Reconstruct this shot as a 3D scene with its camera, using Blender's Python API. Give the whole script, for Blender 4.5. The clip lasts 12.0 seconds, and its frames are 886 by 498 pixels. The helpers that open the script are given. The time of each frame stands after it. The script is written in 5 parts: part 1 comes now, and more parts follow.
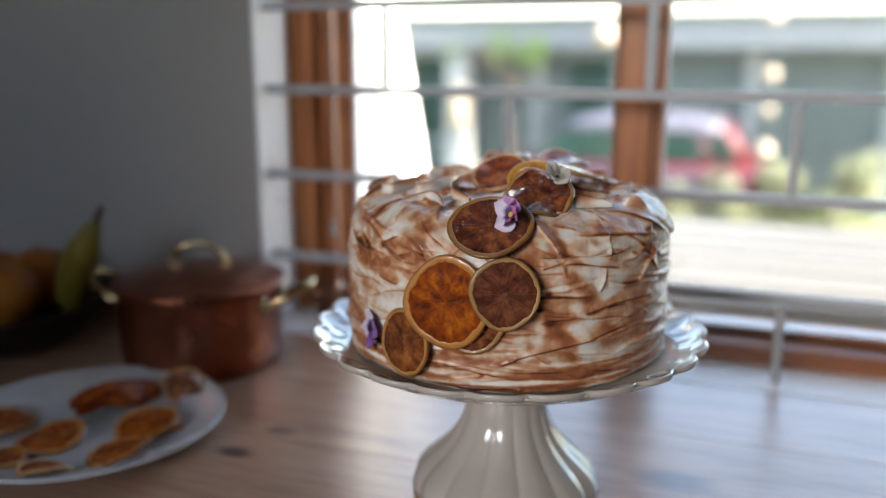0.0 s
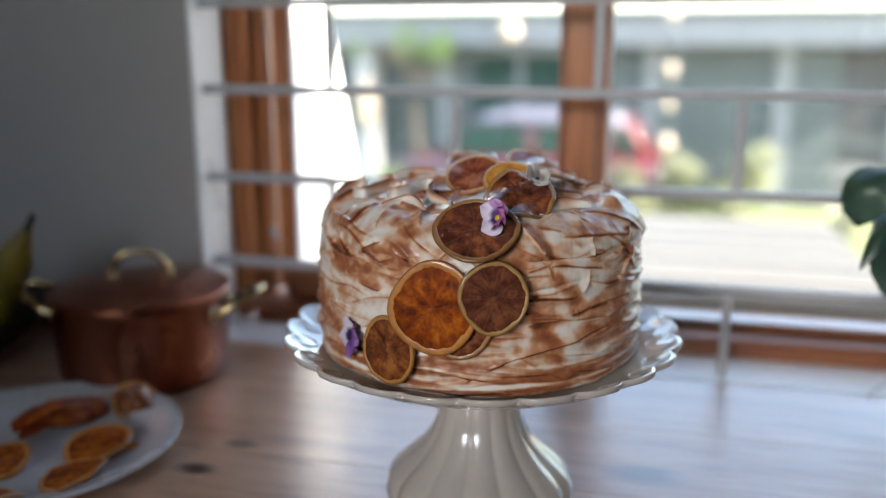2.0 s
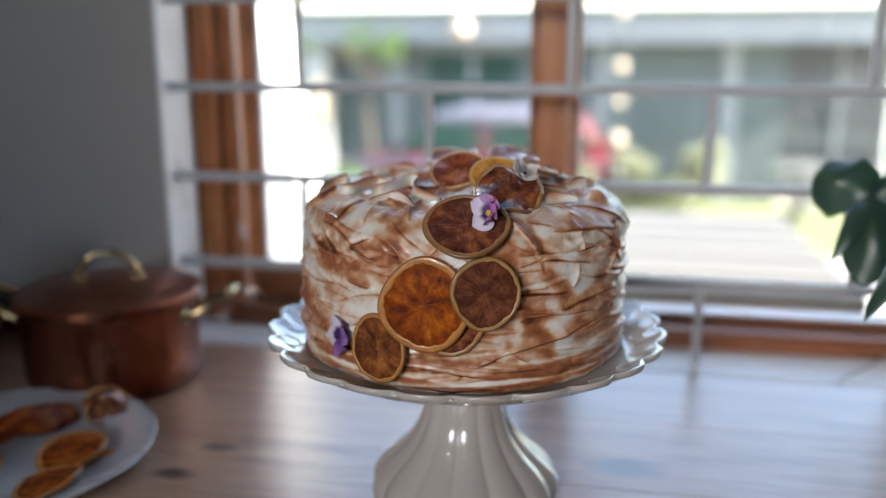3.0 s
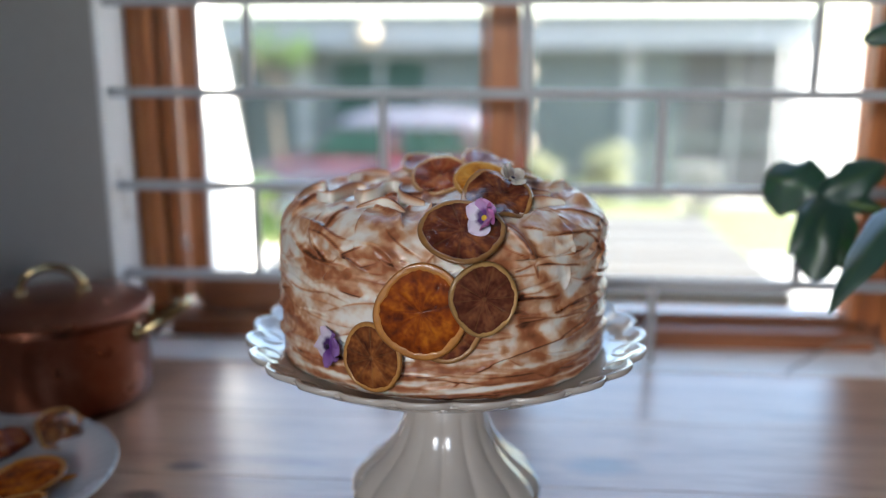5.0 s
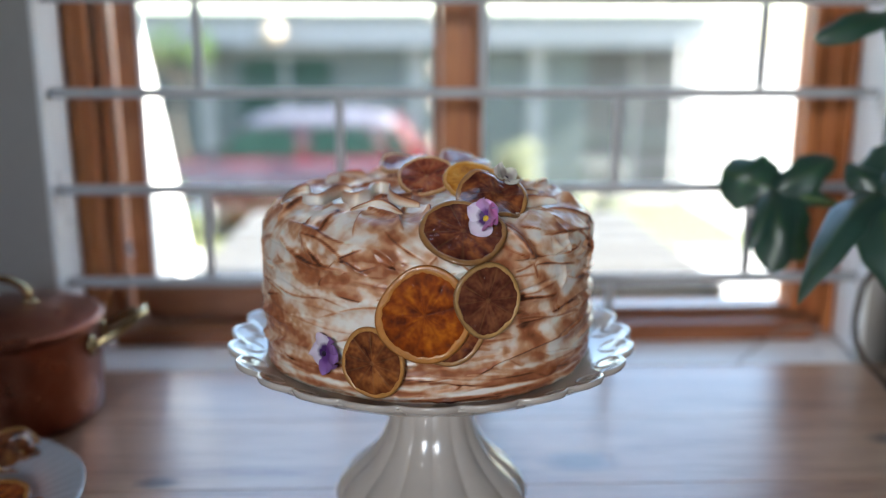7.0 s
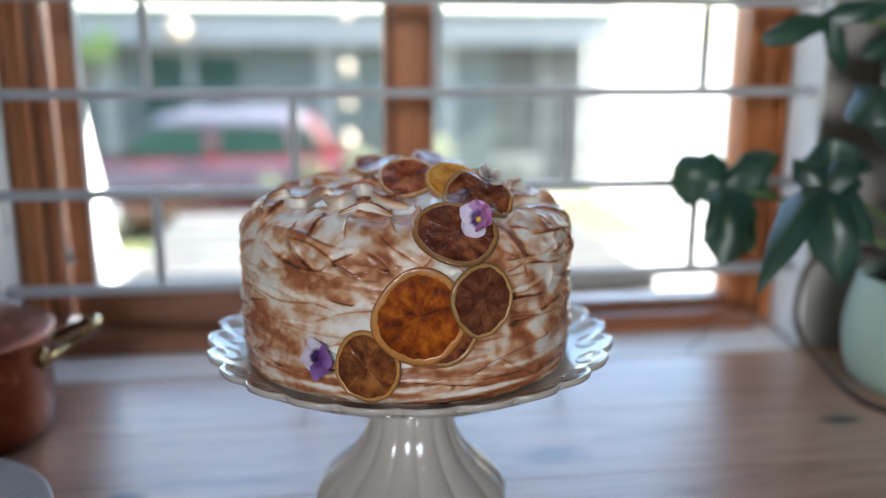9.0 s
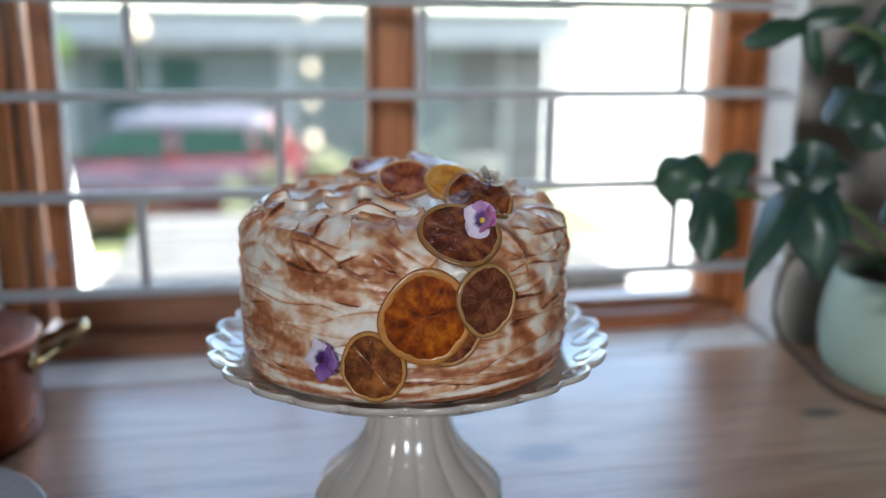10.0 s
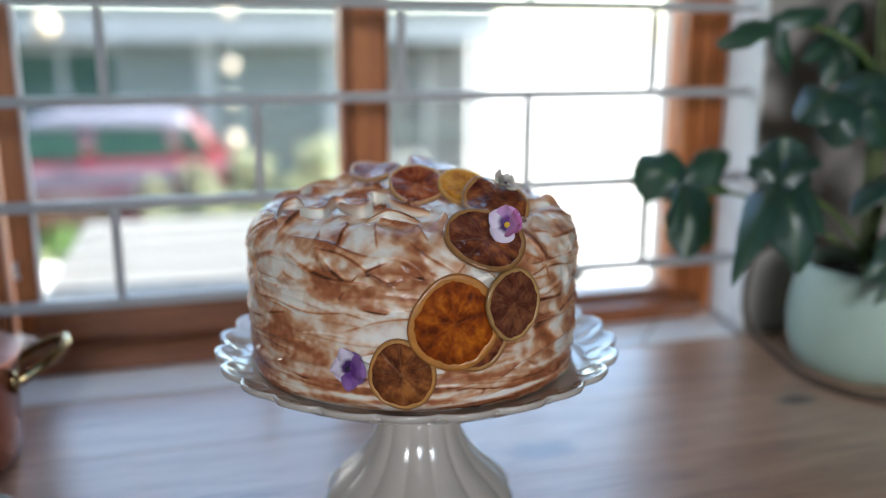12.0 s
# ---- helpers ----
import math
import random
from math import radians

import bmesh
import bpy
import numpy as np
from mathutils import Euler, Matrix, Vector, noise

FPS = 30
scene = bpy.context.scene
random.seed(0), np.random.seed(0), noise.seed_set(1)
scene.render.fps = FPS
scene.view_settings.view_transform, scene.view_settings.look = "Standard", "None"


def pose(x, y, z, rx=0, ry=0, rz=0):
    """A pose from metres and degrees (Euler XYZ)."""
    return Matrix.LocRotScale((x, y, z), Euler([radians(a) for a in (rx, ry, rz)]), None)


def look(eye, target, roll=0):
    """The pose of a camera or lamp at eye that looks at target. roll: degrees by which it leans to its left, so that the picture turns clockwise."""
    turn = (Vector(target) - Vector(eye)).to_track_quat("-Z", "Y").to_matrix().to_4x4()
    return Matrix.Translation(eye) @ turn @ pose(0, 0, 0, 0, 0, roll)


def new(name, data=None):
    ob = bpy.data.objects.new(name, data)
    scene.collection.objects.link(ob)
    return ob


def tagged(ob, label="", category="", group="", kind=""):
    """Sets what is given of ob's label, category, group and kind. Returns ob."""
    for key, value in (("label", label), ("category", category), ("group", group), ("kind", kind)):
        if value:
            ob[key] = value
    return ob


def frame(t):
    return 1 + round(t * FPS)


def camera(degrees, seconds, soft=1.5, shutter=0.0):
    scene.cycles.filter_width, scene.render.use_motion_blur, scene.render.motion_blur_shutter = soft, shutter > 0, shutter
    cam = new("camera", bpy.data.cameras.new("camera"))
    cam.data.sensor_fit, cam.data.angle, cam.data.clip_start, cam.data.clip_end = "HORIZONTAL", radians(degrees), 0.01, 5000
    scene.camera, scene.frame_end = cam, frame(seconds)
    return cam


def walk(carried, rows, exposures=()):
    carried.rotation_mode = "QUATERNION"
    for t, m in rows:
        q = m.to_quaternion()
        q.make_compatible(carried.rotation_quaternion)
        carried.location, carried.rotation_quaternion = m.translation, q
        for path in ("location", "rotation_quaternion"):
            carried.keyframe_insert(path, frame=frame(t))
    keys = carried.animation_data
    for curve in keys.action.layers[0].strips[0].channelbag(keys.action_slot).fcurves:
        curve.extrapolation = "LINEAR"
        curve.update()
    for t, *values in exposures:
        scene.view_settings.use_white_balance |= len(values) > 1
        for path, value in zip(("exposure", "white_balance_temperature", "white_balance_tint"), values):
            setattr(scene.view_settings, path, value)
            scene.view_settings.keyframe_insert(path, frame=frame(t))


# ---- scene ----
cam = camera(54.3, 12.0, 1.2)
PATH = [
    (0, (0.013, 0.265, 1.068), (-0.65, 2.098, 0.619), -0.0),
    (0.5, (0.003, 0.266, 1.07), (-0.613, 2.113, 0.612), -0.0),
    (1, (-0.009, 0.265, 1.073), (-0.572, 2.127, 0.609), -0.3),
    (1.5, (-0.018, 0.263, 1.071), (-0.533, 2.141, 0.617), 0.1),
    (2, (-0.032, 0.261, 1.071), (-0.49, 2.154, 0.613), 0.0),
    (2.5, (-0.04, 0.261, 1.067), (-0.453, 2.165, 0.616), 0.0),
    (3, (-0.053, 0.26, 1.069), (-0.406, 2.174, 0.607), -0.1),
    (3.5, (-0.065, 0.257, 1.067), (-0.364, 2.181, 0.612), 0.0),
    (5.5, (-0.117, 0.259, 1.07), (-0.203, 2.205, 0.617), -0.0),
    (6, (-0.132, 0.261, 1.071), (-0.162, 2.208, 0.614), 0.0),
    (6.5, (-0.142, 0.262, 1.07), (-0.124, 2.209, 0.615), 0.0),
    (7, (-0.154, 0.263, 1.069), (-0.083, 2.21, 0.615), 0.1),
    (7.5, (-0.164, 0.264, 1.07), (-0.039, 2.207, 0.612), 0.2),
    (9.5, (-0.211, 0.266, 1.072), (0.107, 2.187, 0.614), 0.2),
    (10, (-0.223, 0.264, 1.073), (0.137, 2.177, 0.615), 0.3),
    (10.5, (-0.237, 0.266, 1.074), (0.17, 2.169, 0.613), 0.3),
    (11, (-0.249, 0.269, 1.074), (0.2, 2.164, 0.616), 0.2),
    (11.5, (-0.264, 0.273, 1.078), (0.231, 2.154, 0.614), 0.1),
    (12, (-0.279, 0.278, 1.078), (0.254, 2.149, 0.612), 0.1),
]
walk(cam, [(t, look(eye, target, roll)) for t, eye, target, roll in PATH], [(0, 2.98, 7030, 11), (4, 2.92, 6680, 10), (12, 2.94, 6470, 7)])
cam.data.dof.use_dof = True
cam.data.dof.focus_distance = 0.485
cam.data.dof.aperture_fstop = 2.7

# ---- light ----
SUN = Vector((0.93, -0.12, 0.60)).normalized()      # towards the sun
world = bpy.data.worlds.new("sky")
scene.world = world
world.use_nodes = True
wn = world.node_tree.nodes
sky = wn.new("ShaderNodeTexSky")
sky.sky_type = "NISHITA"
sky.sun_disc = False
sky.sun_elevation = math.asin(SUN.z)
sky.sun_rotation = math.atan2(SUN.x, SUN.y)
world.node_tree.links.new(sky.outputs[0], wn["Background"].inputs[0])
wn["Background"].inputs[1].default_value = 0.15


def lamp(name, kind, energy, colour, m, size=None, spread=None):
    data = bpy.data.lights.new(name, kind)
    data.energy, data.color = energy, colour
    if kind == "SUN":
        data.angle = radians(0.6)
    if size:
        data.shape, data.size, data.size_y = "RECTANGLE", size[0], size[1]
    if spread:
        data.spread = radians(spread)
    ob = new(name, data)
    ob.matrix_world = m
    return ob


lamp("sun", "SUN", 5.0, (1.0, 0.95, 0.87), look(SUN * 20, (0, 0, 0)))
# added fill from behind the camera, a narrow beam towards the cake
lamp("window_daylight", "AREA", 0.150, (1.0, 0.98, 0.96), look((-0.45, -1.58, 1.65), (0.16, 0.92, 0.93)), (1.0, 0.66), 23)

# ---- material kit ----


class Nodes:
    """A node material built step by step."""

    def __init__(self, name):
        self.mat = bpy.data.materials.new(name)
        self.mat.use_nodes = True
        self.tree = self.mat.node_tree
        self.bsdf = self.tree.nodes["Principled BSDF"]
        self.pos = self.add("ShaderNodeTexCoord").outputs["Object"]

    def add(self, kind, **values):
        node = self.tree.nodes.new(kind)
        for key, value in values.items():
            setattr(node, key, value)
        return node

    def link(self, a, b):
        self.tree.links.new(a, b)

    def put(self, socket, value):
        if hasattr(value, "is_output"):
            self.link(value, socket)
        elif isinstance(value, tuple) and len(value) == 3 and socket.type == "RGBA":
            socket.default_value = (*value, 1)
        else:
            socket.default_value = value

    def set(self, **values):
        for key, value in values.items():
            self.put(self.bsdf.inputs[key.replace("_", " ")], value)
        return self

    def stretch(self, scale, vec=None):
        m = self.add("ShaderNodeMapping")
        self.link(vec or self.pos, m.inputs[0])
        m.inputs["Scale"].default_value = scale
        return m.outputs[0]

    def noise(self, scale, detail=4.0, rough=0.55, vec=None, distort=0.0):
        n = self.add("ShaderNodeTexNoise")
        self.link(vec or self.pos, n.inputs["Vector"])
        n.inputs["Scale"].default_value, n.inputs["Detail"].default_value = scale, detail
        n.inputs["Roughness"].default_value, n.inputs["Distortion"].default_value = rough, distort
        return n.outputs["Fac"]

    def ramp(self, fac, *stops):
        r = self.add("ShaderNodeValToRGB")
        self.link(fac, r.inputs[0])
        el = r.color_ramp.elements
        while len(el) < len(stops):
            el.new(0.5)
        for e, (at, c) in zip(el, stops):
            e.position, e.color = at, (*c, 1) if isinstance(c, tuple) else (c, c, c, 1)
        return r.outputs[0]

    def mix(self, fac, a, b, blend="MIX"):
        m = self.add("ShaderNodeMix", data_type="RGBA", blend_type=blend)
        self.put(m.inputs[0], fac)
        self.put(m.inputs[6], a)
        self.put(m.inputs[7], b)
        return m.outputs[2]

    def math(self, op, a, b=0.0):
        m = self.add("ShaderNodeMath", operation=op)
        self.put(m.inputs[0], a)
        self.put(m.inputs[1], b)
        return m.outputs[0]

    def attr(self, name):
        return self.add("ShaderNodeAttribute", attribute_name=name).outputs["Fac"]

    def random(self):
        return self.add("ShaderNodeObjectInfo").outputs["Random"]

    def bump(self, height, strength=0.3, distance=0.001):
        b = self.add("ShaderNodeBump")
        b.inputs["Strength"].default_value, b.inputs["Distance"].default_value = strength, distance
        self.link(height, b.inputs["Height"])
        self.link(b.outputs[0], self.bsdf.inputs["Normal"])
        return self


def surface(name, dark, light, scale=20.0, fine=200.0, rough=(0.4, 0.6), bump=0.2, depth=0.001, metal=0.0, stretch=(1, 1, 1), coat=0.0, spec=0.5):
    """A surface with variation at a large and a small scale."""
    n = Nodes(name)
    v = n.stretch(stretch)
    big, small = n.noise(scale, 4, 0.6, v), n.noise(fine, 5, 0.6, v)
    both = n.math("ADD", n.math("MULTIPLY", big, 0.65), n.math("MULTIPLY", small, 0.35))
    n.set(Base_Color=n.ramp(both, (0.32, dark), (0.68, light)), Metallic=metal, Coat_Weight=coat)
    n.put(n.bsdf.inputs["Roughness"], n.ramp(big, (0.3, rough[0]), (0.7, rough[1])))
    n.bsdf.inputs["Specular IOR Level"].default_value = spec
    n.bump(small, bump, depth)
    return n.mat


WALL_PAINT = surface("grey wall paint", (0.36, 0.327, 0.304), (0.41, 0.375, 0.349), 3, 160, (0.6, 0.75), 0.25, 0.0008)
WHITE_PLASTER = surface("white plaster", (0.74, 0.74, 0.73), (0.83, 0.83, 0.82), 4, 120, (0.55, 0.7), 0.3, 0.001)
SILL_PAINT = surface("white gloss sill paint", (0.85, 0.85, 0.85), (0.90, 0.90, 0.90), 6, 120, (0.25, 0.4), 0.15, 0.0006)
# unseen ceiling, coloured dark to cut light bouncing in the room
CEILING_DARK = surface("dark ceiling boards", (0.10, 0.065, 0.04), (0.17, 0.11, 0.07), 5, 60, (0.45, 0.6), 0.2, 0.001, stretch=(12, 1, 1))
FLOOR_WOOD = surface("floor boards", (0.16, 0.09, 0.045), (0.26, 0.16, 0.09), 5, 60, (0.35, 0.5), 0.2, 0.001, stretch=(1, 12, 1))
BAR_PAINT = surface("white bar enamel", (0.40, 0.40, 0.415), (0.49, 0.49, 0.505), 30, 250, (0.32, 0.45), 0.15, 0.0005)
CERAMIC = surface("cream glazed ceramic", (0.535, 0.485, 0.435), (0.595, 0.545, 0.492), 12, 90, (0.12, 0.20), 0.06, 0.0008, coat=0.7)
PLATE_GLAZE = surface("white plate glaze", (0.46, 0.48, 0.51), (0.55, 0.57, 0.60), 14, 120, (0.16, 0.28), 0.1, 0.0006, coat=0.3)
MINT_GLAZE = surface("mint pot glaze", (0.36, 0.48, 0.41), (0.44, 0.56, 0.485), 9, 240, (0.42, 0.6), 0.55, 0.0012)
BRASS = surface("polished brass", (0.32, 0.22, 0.10), (0.48, 0.36, 0.19), 20, 200, (0.06, 0.13), 0.08, 0.0005, 1.0)
BOWL_WOOD = surface("dark bowl", (0.010, 0.006, 0.005), (0.024, 0.015, 0.010), 8, 90, (0.45, 0.6), 0.25, 0.001, stretch=(1, 1, 6), spec=0.25)
SOIL = surface("potting soil", (0.02, 0.014, 0.01), (0.06, 0.042, 0.03), 60, 260, (0.85, 0.95), 0.9, 0.004)
CORD_SKIN = surface("brown root", (0.03, 0.018, 0.012), (0.075, 0.045, 0.03), 60, 300, (0.55, 0.7), 0.3, 0.0005)
WISP_SKIN = surface("dry grey root", (0.22, 0.19, 0.16), (0.36, 0.32, 0.28), 60, 300, (0.6, 0.8), 0.3, 0.0005)
STEM_GREEN = surface("green stem", (0.07, 0.13, 0.035), (0.16, 0.24, 0.07), 30, 200, (0.4, 0.55), 0.3, 0.0008)
MOSS = surface("moss pole", (0.06, 0.075, 0.03), (0.16, 0.19, 0.08), 40, 220, (0.85, 0.95), 0.9, 0.004)


def copper():
    n = Nodes("aged copper")
    blotch, fine = n.noise(16, 5, 0.65, n.stretch((1, 1, 0.6))), n.noise(150, 4, 0.6)
    n.set(Base_Color=n.mix(fine, n.ramp(blotch, (0.3, (0.10, 0.030, 0.016)), (0.52, (0.32, 0.105, 0.056)), (0.75, (0.58, 0.25, 0.155))), (0.24, 0.08, 0.045)), Metallic=1.0)
    n.mat.node_tree.nodes["Principled BSDF"].inputs["Metallic"].default_value = 1.0
    n.put(n.bsdf.inputs["Roughness"], n.ramp(blotch, (0.3, 0.42), (0.7, 0.24)))
    n.bump(n.noise(38, 2), 0.14, 0.003)
    return n.mat


def timber(name, dark, mid, light, along, rough=0.35):
    """Varnished timber with the grain along the axis whose stretch is small."""
    n = Nodes(name)
    v = n.stretch(along)
    off = n.add("ShaderNodeVectorMath", operation="ADD")
    n.link(v, off.inputs[0])
    n.link(n.math("MULTIPLY", n.random(), 9.0), off.inputs[1])
    grain, line = n.noise(9, 5, 0.6, off.outputs[0], 0.6), n.noise(70, 4, 0.6, off.outputs[0], 0.3)
    both = n.math("ADD", n.math("MULTIPLY", grain, 0.6), n.math("MULTIPLY", line, 0.4))
    n.set(Base_Color=n.ramp(both, (0.3, dark), (0.5, mid), (0.7, light)), Coat_Weight=0.15, Coat_Roughness=0.25)
    n.put(n.bsdf.inputs["Roughness"], n.ramp(line, (0.3, rough), (0.7, rough + 0.15)))
    n.bump(line, 0.15, 0.0008)
    return n.mat


# one timber, two grain runs; uprights coloured lighter for the lit jamb
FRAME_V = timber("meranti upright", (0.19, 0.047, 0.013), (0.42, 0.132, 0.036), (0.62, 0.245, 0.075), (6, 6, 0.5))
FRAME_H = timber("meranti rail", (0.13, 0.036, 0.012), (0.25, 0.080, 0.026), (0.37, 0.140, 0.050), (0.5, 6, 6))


def pine():
    """Varnished pine with warm grain and dark knots."""
    n = Nodes("varnished pine")
    v = n.stretch((0.9, 9, 9))
    off = n.add("ShaderNodeVectorMath", operation="ADD")
    n.link(v, off.inputs[0])
    n.link(n.math("MULTIPLY", n.random(), 5.0), off.inputs[1])
    grain, line = n.noise(3.2, 5, 0.6, off.outputs[0], 1.2), n.noise(24, 5, 0.6, off.outputs[0], 0.5)
    cloud = n.noise(5, 4, 0.6)
    both = n.math("ADD", n.math("MULTIPLY", grain, 0.6), n.math("MULTIPLY", line, 0.4))
    colour = n.ramp(both, (0.32, (0.22, 0.090, 0.046)), (0.5, (0.49, 0.285, 0.180)), (0.68, (0.64, 0.435, 0.305)))
    colour = n.mix(n.ramp(cloud, (0.35, 0.0), (0.7, 0.55)), colour, (0.48, 0.275, 0.18))
    world_pos = n.add("ShaderNodeNewGeometry").outputs["Position"]
    for x, y, r, deep in ((-0.358, 0.803, 0.0155, 0.97), (-0.343, 0.850, 0.015, 0.85), (0.240, 0.905, 0.020, 0.95), (-0.026, 0.874, 0.028, 0.75), (0.12, 0.70, 0.013, 0.6), (-0.62, 0.78, 0.012, 0.7)):
        gap = n.add("ShaderNodeVectorMath", operation="MULTIPLY")
        sub = n.add("ShaderNodeVectorMath", operation="SUBTRACT")
        n.link(world_pos, sub.inputs[0])
        sub.inputs[1].default_value = (x, y, 0.757)
        n.link(sub.outputs[0], gap.inputs[0])
        gap.inputs[1].default_value = (0.72, 1.35, 0.2)
        size = n.add("ShaderNodeVectorMath", operation="LENGTH")
        n.link(gap.outputs[0], size.inputs[0])
        reach = n.math("ADD", size.outputs["Value"], n.math("MULTIPLY", n.math("SUBTRACT", line, 0.5), 0.012))
        spot = n.ramp(n.math("DIVIDE", reach, r), (0.35, deep), (0.95, 0.0))
        colour = n.mix(spot, colour, (0.045, 0.020, 0.014))
    n.set(Base_Color=colour, Coat_Weight=1.0, Coat_Roughness=0.32, Coat_IOR=1.7)
    n.put(n.bsdf.inputs["Roughness"], n.ramp(cloud, (0.3, 0.34), (0.7, 0.5)))
    n.bump(line, 0.12, 0.0006)
    return n.mat


COPPER, PINE = copper(), pine()


def meringue():
    n = Nodes("torched meringue")
    toast = n.attr("toast")
    patch, fine = n.noise(70, 4, 0.6), n.noise(420, 4, 0.6)
    level = n.math("ADD", toast, n.math("MULTIPLY", n.math("SUBTRACT", patch, 0.5), 0.14))
    level = n.math("ADD", level, n.math("MULTIPLY", n.math("SUBTRACT", fine, 0.5), 0.12))
    n.set(Base_Color=n.ramp(level, (0.18, (0.87, 0.82, 0.75)), (0.32, (0.79, 0.63, 0.50)), (0.47, (0.63, 0.340, 0.190)), (0.66, (0.41, 0.140, 0.060)), (0.98, (0.070, 0.022, 0.012))))
    n.set(Subsurface_Weight=0.12, Subsurface_Radius=(0.006, 0.004, 0.002), Subsurface_Scale=0.5)
    n.put(n.bsdf.inputs["Roughness"], n.ramp(patch, (0.3, 0.27), (0.7, 0.44)))
    n.bump(n.math("ADD", n.math("MULTIPLY", patch, 0.7), n.math("MULTIPLY", fine, 0.3)), 0.14, 0.0010)
    return n.mat


def flesh(name, deep, mid, pale, walls=0.30):
    """Candied citrus flesh: a glassy amber jelly with drawn-out juice cells and faint walls between the segments."""
    n = Nodes(name)
    wall, pulp = n.attr("wall"), n.attr("pulp")
    blot, fine = n.noise(48, 3, 0.55), n.noise(260, 3, 0.5)
    both = n.math("ADD", n.math("MULTIPLY", blot, 0.50), n.math("MULTIPLY", pulp, 0.42))
    both = n.math("ADD", both, n.math("MULTIPLY", fine, 0.10))
    colour = n.ramp(both, (0.34, deep), (0.51, mid), (0.68, pale))
    colour = n.mix(n.math("MULTIPLY", wall, walls), colour, (0.50, 0.25, 0.09))
    n.set(Base_Color=colour, Roughness=0.5, Specular_IOR_Level=0.10, Coat_Weight=0.8, Coat_Roughness=0.05, Subsurface_Weight=0.15, Subsurface_Radius=(0.004, 0.0015, 0.0006), Subsurface_Scale=0.6)
    n.bump(fine, 0.2, 0.0008)
    # the wet film over the flesh swells here and there into small beads
    beads = n.add("ShaderNodeTexVoronoi")
    n.link(n.pos, beads.inputs["Vector"])
    beads.inputs["Scale"].default_value = 420
    drop = n.math("MULTIPLY", n.ramp(beads.outputs["Distance"], (0.0, 1.0), (0.30, 0.0)), n.ramp(n.noise(120, 2), (0.40, 0.0), (0.56, 1.0)))
    film = n.add("ShaderNodeBump")
    film.inputs["Strength"].default_value, film.inputs["Distance"].default_value = 0.55, 0.0016
    n.link(n.math("ADD", n.math("MULTIPLY", pulp, 0.18), n.math("ADD", drop, n.math("MULTIPLY", n.noise(220, 2, 0.5), 0.35))), film.inputs["Height"])
    n.link(film.outputs[0], n.bsdf.inputs["Coat Normal"])
    return n.mat


def rind(name, inner, outer):
    """Candied rind: pale cooked pith that turns into darker, glossy skin towards the rim."""
    n = Nodes(name)
    blot, fine = n.noise(90, 4, 0.65), n.noise(500, 3, 0.6)
    colour = n.mix(n.math("MULTIPLY", n.attr("skin"), 0.75), n.ramp(blot, (0.3, outer), (0.7, tuple(min(0.8, 1.25 * c) for c in outer))), tuple(0.62 * c for c in inner))
    colour = n.mix(n.ramp(fine, (0.5, 0.0), (0.8, 0.35)), colour, inner)
    n.set(Base_Color=colour, Roughness=0.42, Coat_Weight=0.5, Coat_Roughness=0.12)
    n.bump(n.math("ADD", fine, blot), 0.35, 0.0008)
    return n.mat


MERINGUE = meringue()
FLESHES = {
    "orange": (flesh("candied orange", (0.10, 0.014, 0.0015), (0.29, 0.052, 0.002), (0.56, 0.150, 0.006), 0.05), rind("orange rind", (0.34, 0.105, 0.012), (0.52, 0.21, 0.040))),
    "brown": (flesh("candied brown", (0.062, 0.014, 0.009), (0.150, 0.044, 0.023), (0.28, 0.100, 0.042), 0.28), rind("olive rind", (0.30, 0.150, 0.045), (0.48, 0.275, 0.100))),
    "amber": (flesh("candied amber", (0.055, 0.012, 0.005), (0.20, 0.056, 0.016), (0.42, 0.150, 0.034), 0.32), rind("amber rind", (0.34, 0.13, 0.025), (0.50, 0.235, 0.060))),
    "peel": (flesh("candied peel", (0.10, 0.012, 0.003), (0.22, 0.036, 0.006), (0.38, 0.095, 0.014), 0.0), None),
    "gold": (flesh("candied gold", (0.42, 0.14, 0.012), (0.66, 0.28, 0.03), (0.78, 0.42, 0.08)), rind("gold rind", (0.55, 0.24, 0.04), (0.70, 0.36, 0.08))),
    "plum": (flesh("candied plum", (0.05, 0.010, 0.008), (0.165, 0.042, 0.020), (0.40, 0.130, 0.036), 0.30), rind("dark rind", (0.22, 0.085, 0.022), (0.38, 0.185, 0.055))),
    "red": (flesh("candied red", (0.12, 0.018, 0.010), (0.30, 0.060, 0.020), (0.52, 0.16, 0.050), 0.75), rind("red rind", (0.46, 0.20, 0.06), (0.66, 0.38, 0.16))),
}
FLESHES["peel"][0].node_tree.nodes["Principled BSDF"].inputs["Coat Weight"].default_value = 0.25      # drier than the flesh


def petal_skin(name, base, mid, edge):
    n = Nodes(name)
    d = n.add("ShaderNodeVectorMath", operation="LENGTH")
    n.link(n.pos, d.inputs[0])
    vein = n.noise(260, 3, 0.6, n.stretch((1, 0.25, 1)))
    far = n.math("ADD", n.math("MULTIPLY", d.outputs["Value"], 78.0), n.math("MULTIPLY", n.math("SUBTRACT", vein, 0.5), 0.35))
    n.set(Base_Color=n.ramp(far, (0.26, base), (0.46, mid), (0.85, edge)), Roughness=0.6, Subsurface_Weight=0.15, Subsurface_Radius=(0.003, 0.002, 0.003), Subsurface_Scale=0.4)
    n.bump(vein, 0.2, 0.0005)
    return n.mat


